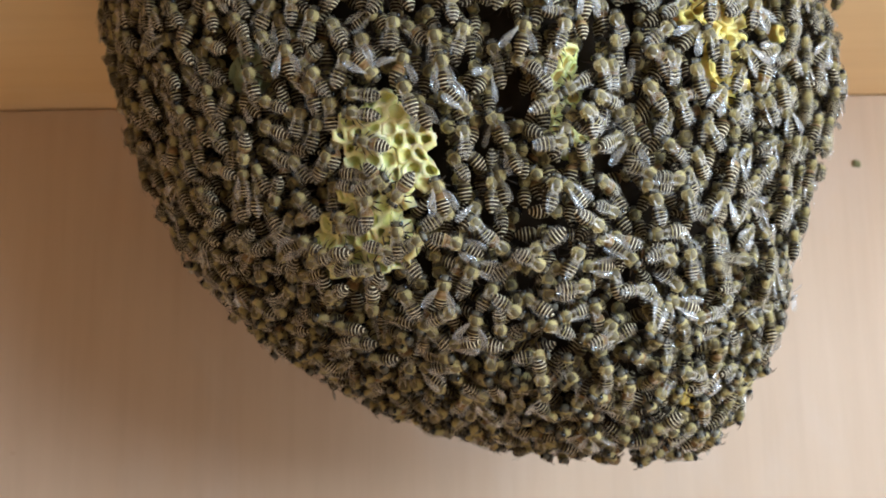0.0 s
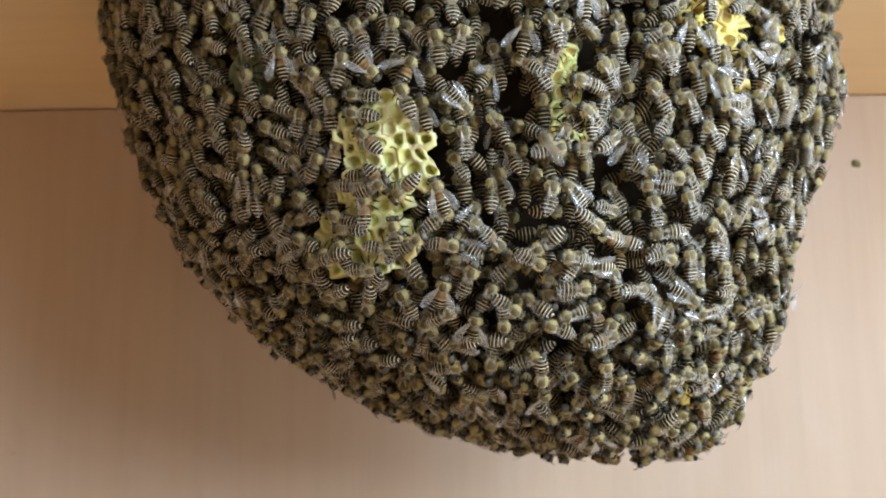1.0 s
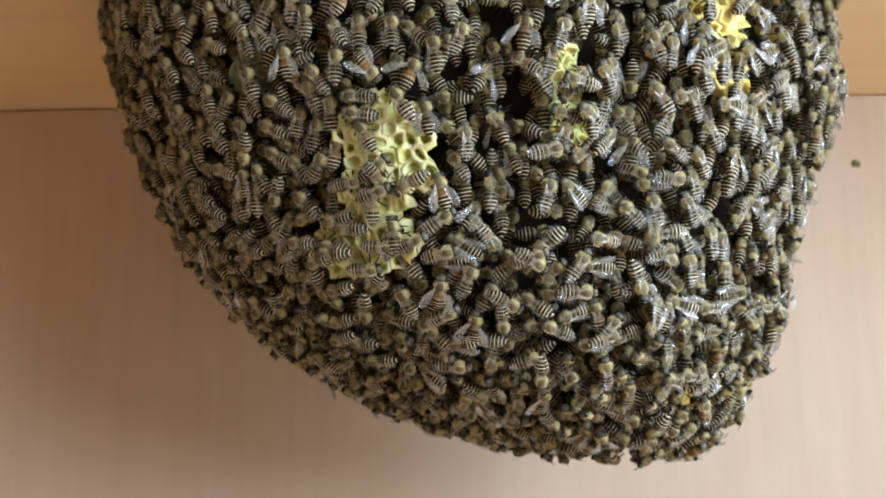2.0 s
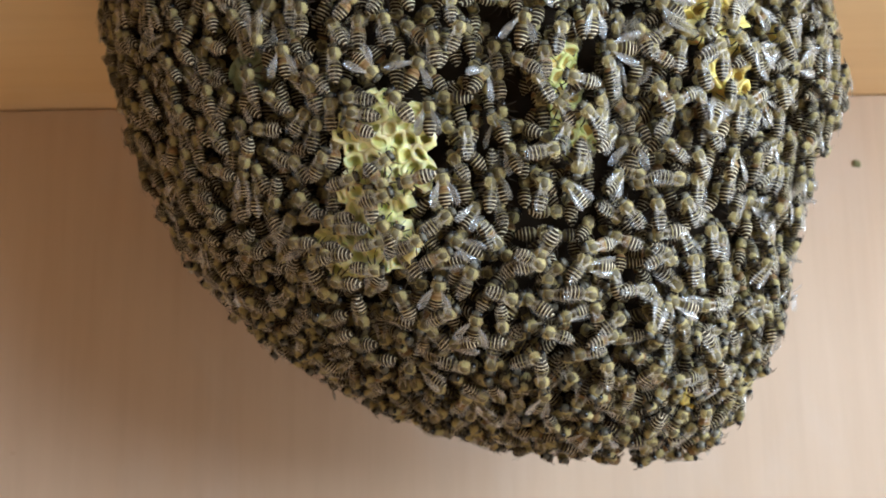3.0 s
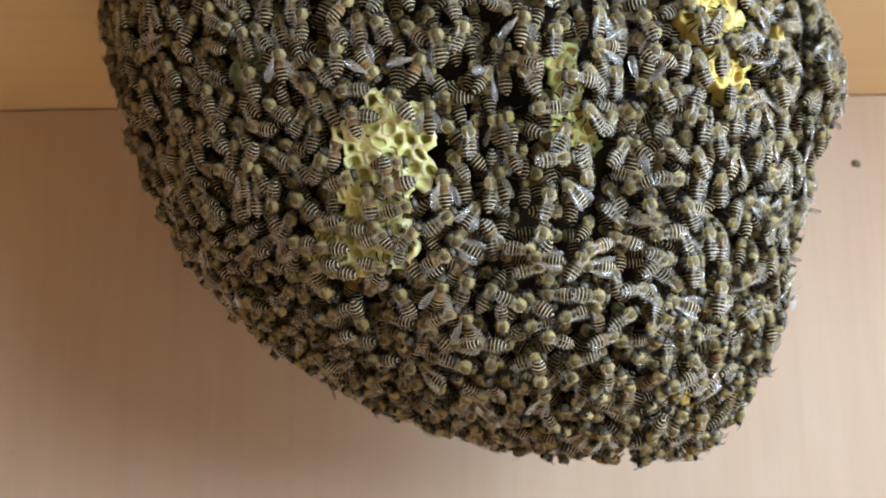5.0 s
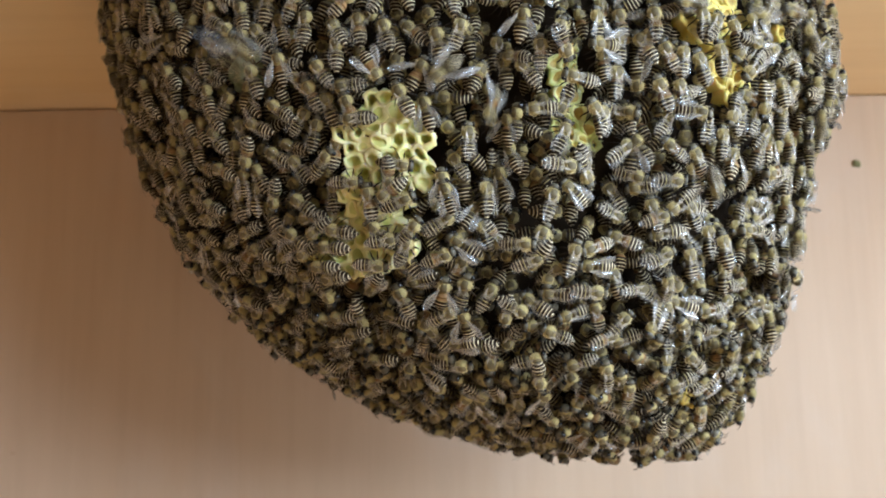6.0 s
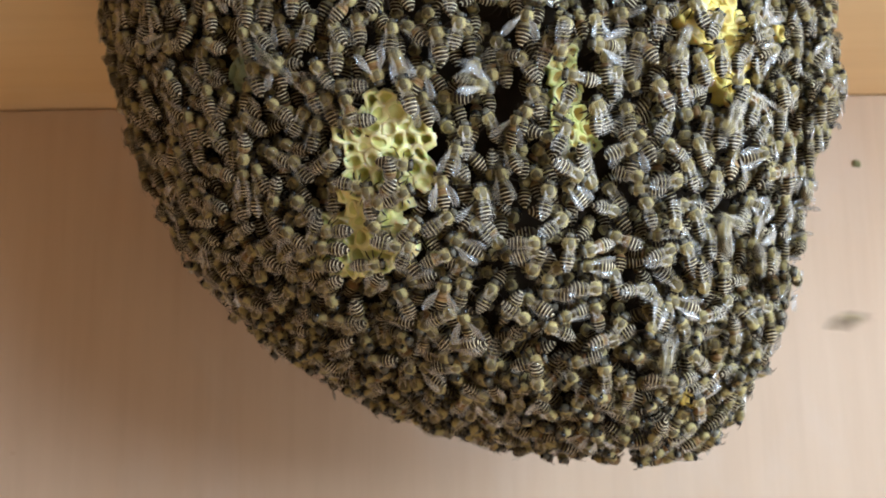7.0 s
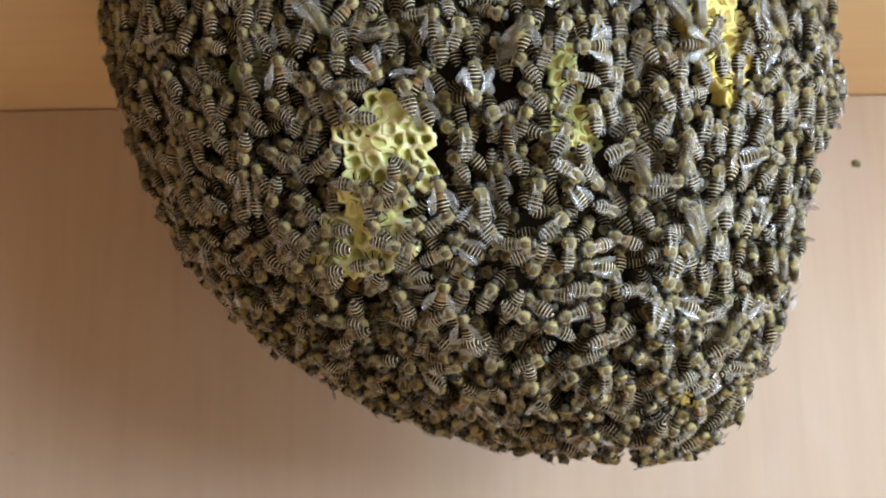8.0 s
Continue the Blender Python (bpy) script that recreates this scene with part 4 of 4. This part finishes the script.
settle(0, 6, 50, [(5.8, -9.4, 85.3), (6, -8.3, 86.4), (6.5, -9.9, 85.8), (7, -8.4, 86.5), (7.5, -8.6, 86.1), (8, -7.6, 86.8)])
settle(0, 0, -80, [(5.8, -32.8, 80.6), (6, -33.3, 80.8), (6.5, -32.8, 80.8), (7, -32.4, 81), (7.5, -32.8, 80.4), (8, -32.3, 79.7)])
settle(0, 12, -25, [(6.5, 60.5, 109.9), (7, 61, 111.3), (7.5, 58.6, 112.7), (8, 59.2, 111.7)])
settle(0, 0, -30, [(5.8, 76.1, 107.2), (6, 75.2, 107.6), (6.5, 76.1, 107.2), (7, 75.9, 110.3), (7.5, 73.2, 112.2)])
settle(0, 6, 80, [(7, 66.7, 101.5)])
settle(0, 6, 85, [(6.5, 61.9, 78.1), (7, 63.5, 78.3)])
settle(0, 6, 0, [(6, 83.4, 113.8), (6.5, 84, 115.9), (7, 82.3, 117), (7.5, 81, 117.1), (8, 81.7, 115)])
settle(0, 6, 0, [(2.8, 89.8, 123.7), (3, 90.2, 123.8), (3.5, 89.2, 123.8), (4, 89.2, 123.6), (4.5, 89.2, 122.6), (6, 90.2, 122.6), (6.5, 88.9, 120.3), (7, 88.9, 118.2), (7.1, 88.7, 118.5)])
settle(0, 6, 30, [(4.5, 81.4, 148.5), (6, 80.1, 145.8), (6.5, 80.2, 146.1), (7, 80.1, 146.5), (7.5, 80.5, 146.7), (8, 80.1, 144.5)])
settle(0, 30, -10, [(3.9, 95.1, 141.6), (4, 94.5, 142.9), (4.5, 92.3, 143.1), (6, 93.6, 148.8), (6.5, 93.2, 148.4), (7, 94, 148.9), (7.5, 94.3, 150.1), (8, 94.4, 151.8)])
settle(0, 12, 25, [(6.5, 98.5, 119.8), (7, 98.9, 122.2)])
settle(1, 0, -20, [(7, 68.4, 136.8)])
settle(0, 6, -30, [(7, 43.2, 118.2), (7.5, 45.2, 119.6), (7.8, 45.7, 121.3)])
settle(0, 0, -100, [(7, -26.1, 64.2)])
settle(0, 40, -8, [(5.8, 7.5, 61.6), (6, 7.5, 61.6), (6.5, 7.5, 61.6), (7, 7.7, 61.5), (7.5, 7.5, 61.4), (8, 7.2, 61.4)])
settle(0, 0, 20, [(5.8, 6.5, 69.6), (6, 6.3, 69.6), (6.5, 6, 70.1), (7, 6.1, 69.8), (7.5, 6, 69.6), (8, 6.5, 70)])
settle(0, 0, -60, [(5.8, 75.8, 51), (6, 75.8, 51), (6.5, 76.4, 51.2), (7, 76.8, 51.6), (7.2, 76.7, 51.5)])
settle(0, 6, 95, [(5.8, 23.1, 81.3), (6, 23.1, 81.5), (6.5, 23.6, 81.7), (7, 24.8, 81.8), (7.5, 24.6, 81.9), (8, 23.1, 81.5)])
settle(0, 0, -30, [(7, -81.4, 119.9)])
settle(0, 0, -30, [(7, -95.4, 127.5)])
settle(0, 0, -70, [(0, -74.2, 108.5), (0.5, -75.2, 109.3), (1, -76.2, 109.8), (1.5, -77.6, 110.5), (3, -76, 108.5), (3.5, -75.1, 107.5), (4, -72.5, 105), (4.5, -71.9, 103.9), (6, -76.6, 106.8), (6.5, -75.3, 105.4), (7, -78, 106.3), (7.5, -79, 106.4), (8, -79.9, 105.6)])
settle(0, 0, -75, [(6.6, -73.7, 100.1), (7, -74.6, 100.5), (7.2, -75.4, 100.8)])
settle(0, 0, -100, [(6.2, -59.2, 94), (6.5, -61.2, 93.7), (7, -61.8, 94.3), (7.1, -62.3, 94.5)])
settle(0, 0, -45, [(5.8, -40.8, 97.6), (6, -40.6, 97.3), (6.5, -40.6, 97.3), (7, -40.4, 96.7), (7.5, -40.9, 96.6), (8, -40.1, 96.8)])
settle(0, 0, -140, [(5.9, -51.2, 74.1), (6, -51.7, 74.8), (6.5, -52.5, 75.4), (7, -51.6, 74.8), (7.5, -51, 74.9), (8, -51.3, 75.1)])
settle(2, 0, 0, [(7, 55.1, 146.9), (7.5, 54.3, 148), (8, 53.7, 146.8)])
settle(0, 6, 20, [(5.8, 62.2, 140.4), (6, 62.2, 140.1), (6.5, 62.5, 139.7), (7, 59.7, 139.4)])
settle(0, 12, 20, [(6.4, 119.1, 161.1), (6.5, 119.1, 161.1), (7, 119.4, 161.5), (7.5, 119.6, 161.7), (8, 120, 161.6)])
settle(0, 6, 0, [(6.6, 124.9, 159.1), (7, 124.8, 159.1), (7.5, 124.9, 159.1), (8, 124.9, 158.5)])
settle(1, 0, 4, [(0, -20.6, 93.8), (0.5, -20.9, 94.1), (1, -21.2, 94.3), (1.5, -20.1, 95.2), (1.7, -19.1, 94.8)])
settle(3, 6, 3, [(0, -11.7, 84.5), (0.5, -11.4, 85), (1, -12.7, 86.2), (1.5, -13.1, 86.8), (1.7, -12.9, 86.3)])
settle(1, 0, 128, [(0.4, 15, 81.9), (0.5, 14.5, 82.2), (1, 13.5, 82.8), (1.5, 14, 82), (1.7, 12.3, 83.2)])
settle(0, 0, -10, [(0, 18.5, 90.8), (0.5, 18.5, 90.8), (1, 18.4, 90.8), (1.5, 18.3, 90.8), (3, 18.5, 90.8), (3.1, 18.8, 91)])
settle(1, 0, -75, [(0.7, 47.3, 83.2), (1, 47.4, 83.6)])
settle(0, 12, 125, [(1, 61, 104.9), (1.5, 58.6, 104.9)])
settle(0, 12, -75, [(0.7, 74.8, 93), (1, 75.1, 93.6), (1.5, 73.7, 93.1), (1.7, 74.3, 92.7)])
settle(1, 0, -15, [(0.5, 65.6, 135.5), (1, 65.4, 138), (1.5, 63.8, 139.6), (1.7, 62.7, 140.7)])
settle(1, 0, -30, [(0, 63.6, 125.1), (0.5, 64.4, 125), (1, 64.3, 125), (1.5, 66.6, 125), (1.7, 64.9, 124.6)])
settle(0, 6, -33, [(1, 54.5, 118.2)])
settle(0, 0, -80, [(0, 44.4, 122.2), (0.5, 42.4, 124), (1, 40, 125.9), (1.3, 38.7, 126)])
settle(2, 0, -40, [(0.5, 44.1, 130.5), (1, 45.6, 131), (1.3, 45.1, 129.3)])
settle(0, 0, -20, [(0.3, 75, 131.2), (0.5, 75, 131.4), (1, 74.7, 131.8), (1.5, 76.7, 132.7), (1.7, 77, 132.5)])
settle(0, 6, -5, [(0.4, 82.3, 137.9), (0.5, 82.3, 137.9), (1, 82.9, 136.5), (1.5, 82.5, 135.9)])
settle(2, 6, -20, [(0, 70.7, 121.6), (0.5, 72.4, 122.6), (1, 73.2, 122.7), (1.5, 73.5, 122.8), (3, 76.7, 124.2), (3.5, 73.2, 125.2), (4, 71, 124.6), (4.3, 70.2, 123.8)])
settle(0, 6, -80, [(0, -22.5, 124.9), (0.5, -22.5, 124.9), (1, -22.5, 124.6), (1.5, -23.2, 125), (3, -23.5, 123.8), (3.3, -24.8, 123.9)])
settle(0, 0, 175, [(1, -31.7, 72.3), (1.1, -32.2, 71.7)])
settle(0, 0, -150, [(0.8, -19.9, 70), (1, -21.6, 69.9), (1.3, -22.5, 68.2)])
settle(0, 0, -85, [(0, 75.2, 47.2), (0.5, 75.2, 47.4), (1, 75.1, 47.1), (1.5, 75.5, 47)])
settle(1, 0, -50, [(0, 81.6, 30.8), (0.5, 82.5, 29.7), (1, 81.9, 28.8), (1.5, 83.5, 28.5), (3, 82.8, 29), (3.5, 82.2, 28.4), (4, 81.8, 28.4), (4.5, 81.9, 29.1), (4.7, 81.9, 29.1)])
settle(0, 6, 0, [(0, 19.6, 116), (0.5, 19.3, 116), (1, 18.7, 116.3), (1.5, 19.1, 116.3), (3, 20.6, 117.2), (3.5, 20.8, 117.2), (4, 22.6, 116.7), (4.5, 22.3, 114.8), (4.7, 22.3, 115.3)])
settle(0, 0, -30, [(0.2, -56.5, 74.8), (0.5, -56.2, 74.8), (1, -57.2, 75.1), (1.5, -57.7, 75.7)])


def lean(p, r):
    """The heading of a bee there: mostly upwards, more askew at the sides and below."""
    low = max(0.0, min(1.0, (0.915 - p.z) / 0.03))
    side = max(-1.0, min(1.0, (p.x - 0.01) / 0.11))
    mean = 34 * side * (1 + 1.1 * low) if side < 0 else 20 * side
    if r.random() < 0.14 + 0.12 * low:
        return r.uniform(-180, 180)
    return mean + r.gauss(0, 30 + 28 * low)


def on_comb(x, z, rim):
    return any(((x - a) / (ra + rim)) ** 2 + ((z - c) / (rc + rim)) ** 2 < 1 for a, c, ra, rc in PATCHES)


def agitation(p):
    """How restless the bees are: calm at the shaded side and below, restless above and at the bright side."""
    u = max(0.0, min(1.0, (p.x + 0.03) / 0.09))
    w = max(0.0, min(1.0, (p.z - 0.855) / 0.03))
    return 0.10 + 0.75 * u * w


def wander(k, kind, spread, p, heading, lift, pitch, bank):
    """A bee that pauses and walks over the others by turns."""
    r = random.Random(900 + k)
    a = agitation(p)
    x, z, h = p.x, p.z, heading
    pace = r.uniform(0.3, 1.0)
    rush = r.random() < 0.72 * a
    far, step, running = (0.045, 0.1, r.random() < 0.4) if rush else (0.02, 0.25, True)
    path, t, target, side = [], 0.0, h, r.choice((-1, 1))
    while t < 8.001:
        path.append((round(t, 3), clinging(k, x, z, h, t, lift, pitch, bank)))
        t += step
        if rush:
            if r.random() < (0.22 if running else 0.15):
                running = not running
                target, side = h + r.gauss(0, 60), r.choice((-1, 1))
            go, d = running, r.uniform(0.0015, 0.0085)
        else:
            if r.random() < 0.35:
                target = h + r.gauss(0, 40)
            go, d = r.random() < a * pace, r.uniform(0.0005, 0.0060) * pace * (0.5 + a)
        if go:
            h += max(-40, min(40, target - h)) * 0.5
            nx, nz = x + d * math.sin(radians(h)), z + d * math.cos(radians(h))
            c, half, _ = form(min(max(nz, 0.83), 0.99))
            if abs(nx - c) < 0.95 * half and 0.845 < nz < 0.994 and abs(nx - p.x) < far and abs(nz - p.z) < far and (rush or not on_comb(nx, nz, 0.001)):
                x, z = nx, nz
            elif rush:
                h += 50 * side
                target = h
            else:
                target = h + 120 * side
    if rush:
        path = [(t, Matrix.Translation((m.to_3x3() @ Vector((0, 0, 0.0036)))) @ m) for t, m in path]
    PATHS.append((bee_at(kind, spread, path[0][1]), path))


mass = []
ROVERS = []
# dark clefts where the crowd opens: x, z and their half sizes
CLEFTS = [(0.0165, 0.935, 0.0040, 0.036), (0.017, 0.892, 0.004, 0.012), (0.052, 0.944, 0.0080, 0.022), (-0.008, 0.903, 0.006, 0.005),
          (-0.046, 0.941, 0.007, 0.005), (0.043, 0.962, 0.010, 0.007), (0.012, 0.960, 0.007, 0.006), (0.075, 0.912, 0.007, 0.006),
          (-0.068, 0.906, 0.006, 0.005), (0.094, 0.927, 0.006, 0.006)]


def fill(layer, gap, tries, lift, seed, loose):
    """Scatters bees over the cluster, one layer of the crowd at a time."""
    rng = random.Random(seed)
    for _ in range(tries):
        z = 0.8259 + 0.1715 * rng.random()
        phi = radians(rng.uniform(-118, 118))
        c, a, b = form(z)
        if rng.random() > (a / 0.13) ** 0.6 * math.hypot(math.cos(phi), b / a * math.sin(phi)) + 0.15:
            continue
        p, n = skin_frame(z, phi)
        if p.y < HANG and on_comb(p.x, z, 0.002):
            continue
        if p.y < HANG and lift > -0.008 and rng.random() < (0.85 if loose else 0.5) and any(((p.x - a) / ra) ** 2 + ((z - c) / rc) ** 2 < 1 for a, c, ra, rc in CLEFTS):
            continue
        near = gap * (1.2 if p.z > 0.885 and -0.015 < p.x < 0.045 else 1.06 if p.z > 0.885 and p.x > -0.03 else 0.97) if loose else gap * 0.97
        if not all((p - q).length_squared > near * near for q in layer):
            continue
        layer.append(p)
        h = lean(p, rng)
        kind = rng.choice((0, 0, 0, 0, 3, 3, 1, 2))
        spread = rng.choice((12, 20, 20, 34)) if p.x > 0.08 and p.z > 0.885 else rng.choice((0, 6, 6, 12, 12, 20))
        if rng.random() < 0.12:
            lift_up = rng.uniform(0.001, 0.003)
        else:
            lift_up = 0.0
        up, tilt, bank = lift_up + lift + rng.uniform(-0.0015, 0.001), rng.uniform(2, 22), rng.uniform(-16, 16)
        if p.z < 0.885 and rng.random() < 0.62 * min(1.0, (0.895 - p.z) / 0.025):
            # low on the cluster heads and backs point outwards and the abdomens hang inside
            h, tilt, up = rng.choice((180, 0)) + rng.gauss(0, 60), rng.uniform(-48, -14), up - 0.0002
        if loose:
            # the rim of the cluster is looser and stands off a little
            up += 0.0024 * max(0.0, math.sin(abs(phi)) - 0.55)
        if loose and (p.y < 0.352 or (p.x > 0.045 and p.z > 0.875 and p.y < 0.415)) and len(ROVERS) < 165:
            ROVERS.append((kind, rng.choice((0, 6, 12, 12, 20, 34)) if p.x > 0.03 else spread, p, h, up + 0.0008, tilt * 0.6, bank * 0.7))
        else:
            mass.append((kind, spread, perch((p, n), h, up, tilt, bank) @ Matrix.Scale(rng.uniform(0.94, 1.06), 4), not loose))


fill([], 0.0066, 14000, -0.0092, 21, False)
fill([], 0.0082, 9000, -0.0042, 23, False)
fill(list(SPOTS), 0.0064, 26000, -0.001, 22, True)
rng = random.Random(61)
for _ in range(40):
    # a loose clump that bulges from the bright side
    height, around = rng.gauss(0.952, 0.011), rng.gauss(86, 12)
    bulge = 0.0065 * math.exp(-((height - 0.952) / 0.012) ** 2 - ((around - 88) / 20) ** 2)
    spot = skin_frame(min(0.985, height), radians(around))
    mass.append((rng.choice((0, 0, 1, 3)), rng.choice((6, 12, 20, 34)), perch(spot, rng.gauss(20, 50), bulge + rng.uniform(-0.002, 0.0015), rng.uniform(-25, 25), rng.uniform(-25, 25)), False))
for _ in range(90):
    # stragglers that stand off the rim, wings and legs outwards
    spot = skin_frame(rng.uniform(0.83, 0.99), radians(rng.choice((-1, 1, 1)) * rng.uniform(74, 106)))
    mass.append((rng.choice((0, 0, 1, 3)), rng.choice((6, 12, 20, 34)), perch(spot, rng.gauss(0, 70), rng.uniform(0.0005, 0.0026), rng.uniform(-30, 30), rng.uniform(-40, 40)), False))
for k, q in enumerate(ROVERS):
    wander(k, *q)


def graze(k, lobe, count, lift):
    """Bees that stand and turn on a piece of open comb."""
    r = random.Random(4000 + k)
    x0, z0, rx, rz = lobe
    for i in range(count):
        g, d = 2 * math.pi * (i + 0.7 * r.random()) / count, r.uniform(0.35, 0.95)
        x, z, h = x0 + rx * d * math.cos(g), z0 + rz * d * math.sin(g), r.uniform(-130, 130)
        path = []
        for j in range(17):
            path.append((0.5 * j, clinging(k * 20 + i, x, z, h, 0.5 * j, lift, 3, 0)))
            if r.random() < 0.45:
                h += r.gauss(0, 22)
                x, z = x + 0.0016 * math.sin(radians(h)), z + 0.0016 * math.cos(radians(h))
        PATHS.append((bee_at(r.choice((0, 0, 1, 3)), r.choice((6, 12)), path[0][1]), path))


graze(1, (-0.0290, 0.8870, 0.0100, 0.0090), 3, 0.0032)
graze(2, (-0.0200, 0.8960, 0.0090, 0.0100), 2, 0.0032)
graze(3, (-0.0170, 0.9150, 0.0110, 0.0085), 1, 0.0032)
graze(4, (0.0430, 0.9190, 0.0085, 0.0110), 4, -0.0010)
graze(5, (0.0860, 0.9450, 0.0090, 0.0150), 4, 0.0015)


def ledge(k, height, around, heading, out):
    """A bee of the small knot that swells from the bright rim for a while and sinks back."""
    rows = ((0, 0.15), (1.7, 0.2), (2.5, 0.8), (2.8, 0.95), (3.1, 1.0), (3.4, 0.75), (3.8, 0.4), (4.6, 0.25), (8, 0.2))
    path = []
    for i in range(33):
        t = 0.25 * i
        lift = 0.0005 + out * float(np.interp(t, [q[0] for q in rows], [q[1] for q in rows]))
        turn = heading + 25 * noise.noise(Vector((k * 3.3, t * 0.8, 1.5)))
        path.append((t, perch(skin_frame(height + 0.002 * noise.noise(Vector((k, t, 8.1))), radians(around)), turn, lift, 6 * (k % 3), 12 * (k % 4) - 18)))
    PATHS.append((bee_at((0, 0, 3, 1)[k % 4], (12, 34, 20)[k % 3], path[0][1]), path))


for k, q in enumerate(((0.951, 86, 40, 0.0085), (0.955, 80, -30, 0.0070), (0.946, 90, 95, 0.0070), (0.9495, 76, 10, 0.0055), (0.9575, 92, 130, 0.0050), (0.943, 84, -60, 0.0050))):
    ledge(k, *q)
bee_mass("bee_curtain", mass, "dense curtain of small banded honeybees hanging together")

# ---- bees that come and go on the wing ----
FLIGHTS = []


def fly(rows):
    """rows of seconds and a place; the head points along the way."""
    path, yaw = [], None
    for i, (t, x, y, z) in enumerate(rows):
        a, b = rows[max(0, i - 1)], rows[min(len(rows) - 1, i + 1)]
        want = math.degrees(math.atan2(b[2] - a[2], b[1] - a[1])) if (b[1] - a[1]) ** 2 + (b[2] - a[2]) ** 2 > 1e-6 else yaw or 0
        if yaw is None:
            yaw = want
        d = (want - yaw + 180) % 360 - 180
        yaw += max(-80, min(80, d))
        path.append((t, pose(x, y, z, 12 * math.sin(i * 2.1), -24, yaw)))
    bee = bee_at(0, 75, path[0][1])
    tagged(bee, "honeybee with wings spread flying beside the cluster", "bee", "bees on the wing")
    FLIGHTS.append((bee, path))


fly([(0, 0.232, 0.420, 0.961), (1, 0.176, 0.420, 0.938), (1.2, 0.147, 0.420, 0.928), (1.3, 0.136, 0.420, 0.918), (1.5, 0.140, 0.420, 0.916), (1.7, 0.126, 0.410, 0.909), (1.9, 0.118, 0.400, 0.902), (8, 0.118, 0.400, 0.902)])
fly([(0, 0.220, 0.420, 0.869), (1.2, 0.199, 0.420, 0.861), (1.4, 0.147, 0.420, 0.874), (1.5, 0.123, 0.415, 0.880), (1.6, 0.116, 0.410, 0.882), (1.8, 0.112, 0.405, 0.884), (8, 0.112, 0.405, 0.884)])
fly([(0, 0.247, 0.450, 0.963), (3, 0.224, 0.450, 0.957), (3.2, 0.181, 0.450, 0.943), (3.4, 0.162, 0.450, 0.918), (3.5, 0.161, 0.450, 0.896), (3.6, 0.140, 0.440, 0.871), (3.7, 0.126, 0.430, 0.857), (3.8, 0.109, 0.420, 0.843), (4, 0.100, 0.410, 0.846), (8, 0.100, 0.410, 0.846)])
fly([(0, 0.245, 0.430, 1.020), (3.4, 0.214, 0.430, 1.014), (3.6, 0.178, 0.430, 1.003), (3.7, 0.164, 0.430, 0.984), (3.8, 0.159, 0.430, 0.957), (3.9, 0.151, 0.430, 0.935), (4, 0.144, 0.430, 0.911), (4.1, 0.132, 0.420, 0.906), (4.3, 0.118, 0.400, 0.900), (8, 0.118, 0.400, 0.900)])
fly([(0, -0.185, 0.280, 0.978), (5.6, -0.154, 0.280, 0.962), (5.8, -0.121, 0.280, 0.943), (5.9, -0.084, 0.280, 0.927), (6, -0.049, 0.280, 0.913), (6.1, -0.030, 0.230, 0.884), (6.2, 0.0143, 0.170, 0.842), (6.3, 0.070, 0.165, 0.803), (6.4, 0.130, 0.200, 0.780), (8, 0.200, 0.200, 0.770)])
fly([(0, 0.110, 0.410, 0.869), (6.8, 0.110, 0.410, 0.869), (6.9, 0.118, 0.415, 0.869), (7, 0.141, 0.420, 0.867), (7.2, 0.182, 0.420, 0.854), (7.4, 0.166, 0.420, 0.831), (7.6, 0.144, 0.420, 0.821), (7.8, 0.160, 0.420, 0.793), (8, 0.170, 0.420, 0.777)])
fly([(0, 0.131, 0.410, 0.944), (0.2, 0.132, 0.410, 0.945), (0.3, 0.143, 0.420, 0.954), (0.4, 0.155, 0.420, 0.936), (0.5, 0.154, 0.420, 0.910), (0.7, 0.183, 0.420, 0.898), (1, 0.223, 0.420, 0.897), (8, 0.223, 0.420, 0.897)])
fly([(0, 0.234, 0.420, 0.979), (0.4, 0.192, 0.420, 0.973), (0.6, 0.151, 0.420, 0.956), (0.7, 0.137, 0.415, 0.946), (0.9, 0.128, 0.405, 0.940), (8, 0.128, 0.405, 0.940)])
fly([(0, 0.127, 0.405, 0.936), (6.2, 0.129, 0.405, 0.937), (6.3, 0.142, 0.420, 0.939), (6.4, 0.138, 0.420, 0.910), (6.6, 0.116, 0.400, 0.890), (8, 0.116, 0.400, 0.890)])


# ---- marks on the wall ----
def dropping(x, z, size, label, seed):
    r = random.Random(seed)
    s = Solid()
    blob(s, (0, 0, 0), (1, 0.45, 0.8), 0, 12, 8)
    verts = []
    for v in s.v:
        d = Vector(v) * (1 / MM)
        verts.append(d * size * (1 + 0.35 * noise.noise(d * 1.7 + Vector((seed, 0, 0)))))
    s.v = [tuple(v) for v in verts]
    ob = new("dropping", s.mesh("dropping", [M_SPECK]))
    ob.location = (x, BACK - 0.0003, z)
    ob.rotation_euler = (0, radians(20), 0)
    tagged(ob, label, "dropping")


dropping(0.1951, 0.9647, 0.0023, "small dark green speck stuck on the back wall", 3)


def motions():
    for bee, path in PATHS + FLIGHTS:
        walk(bee, path)


motions()
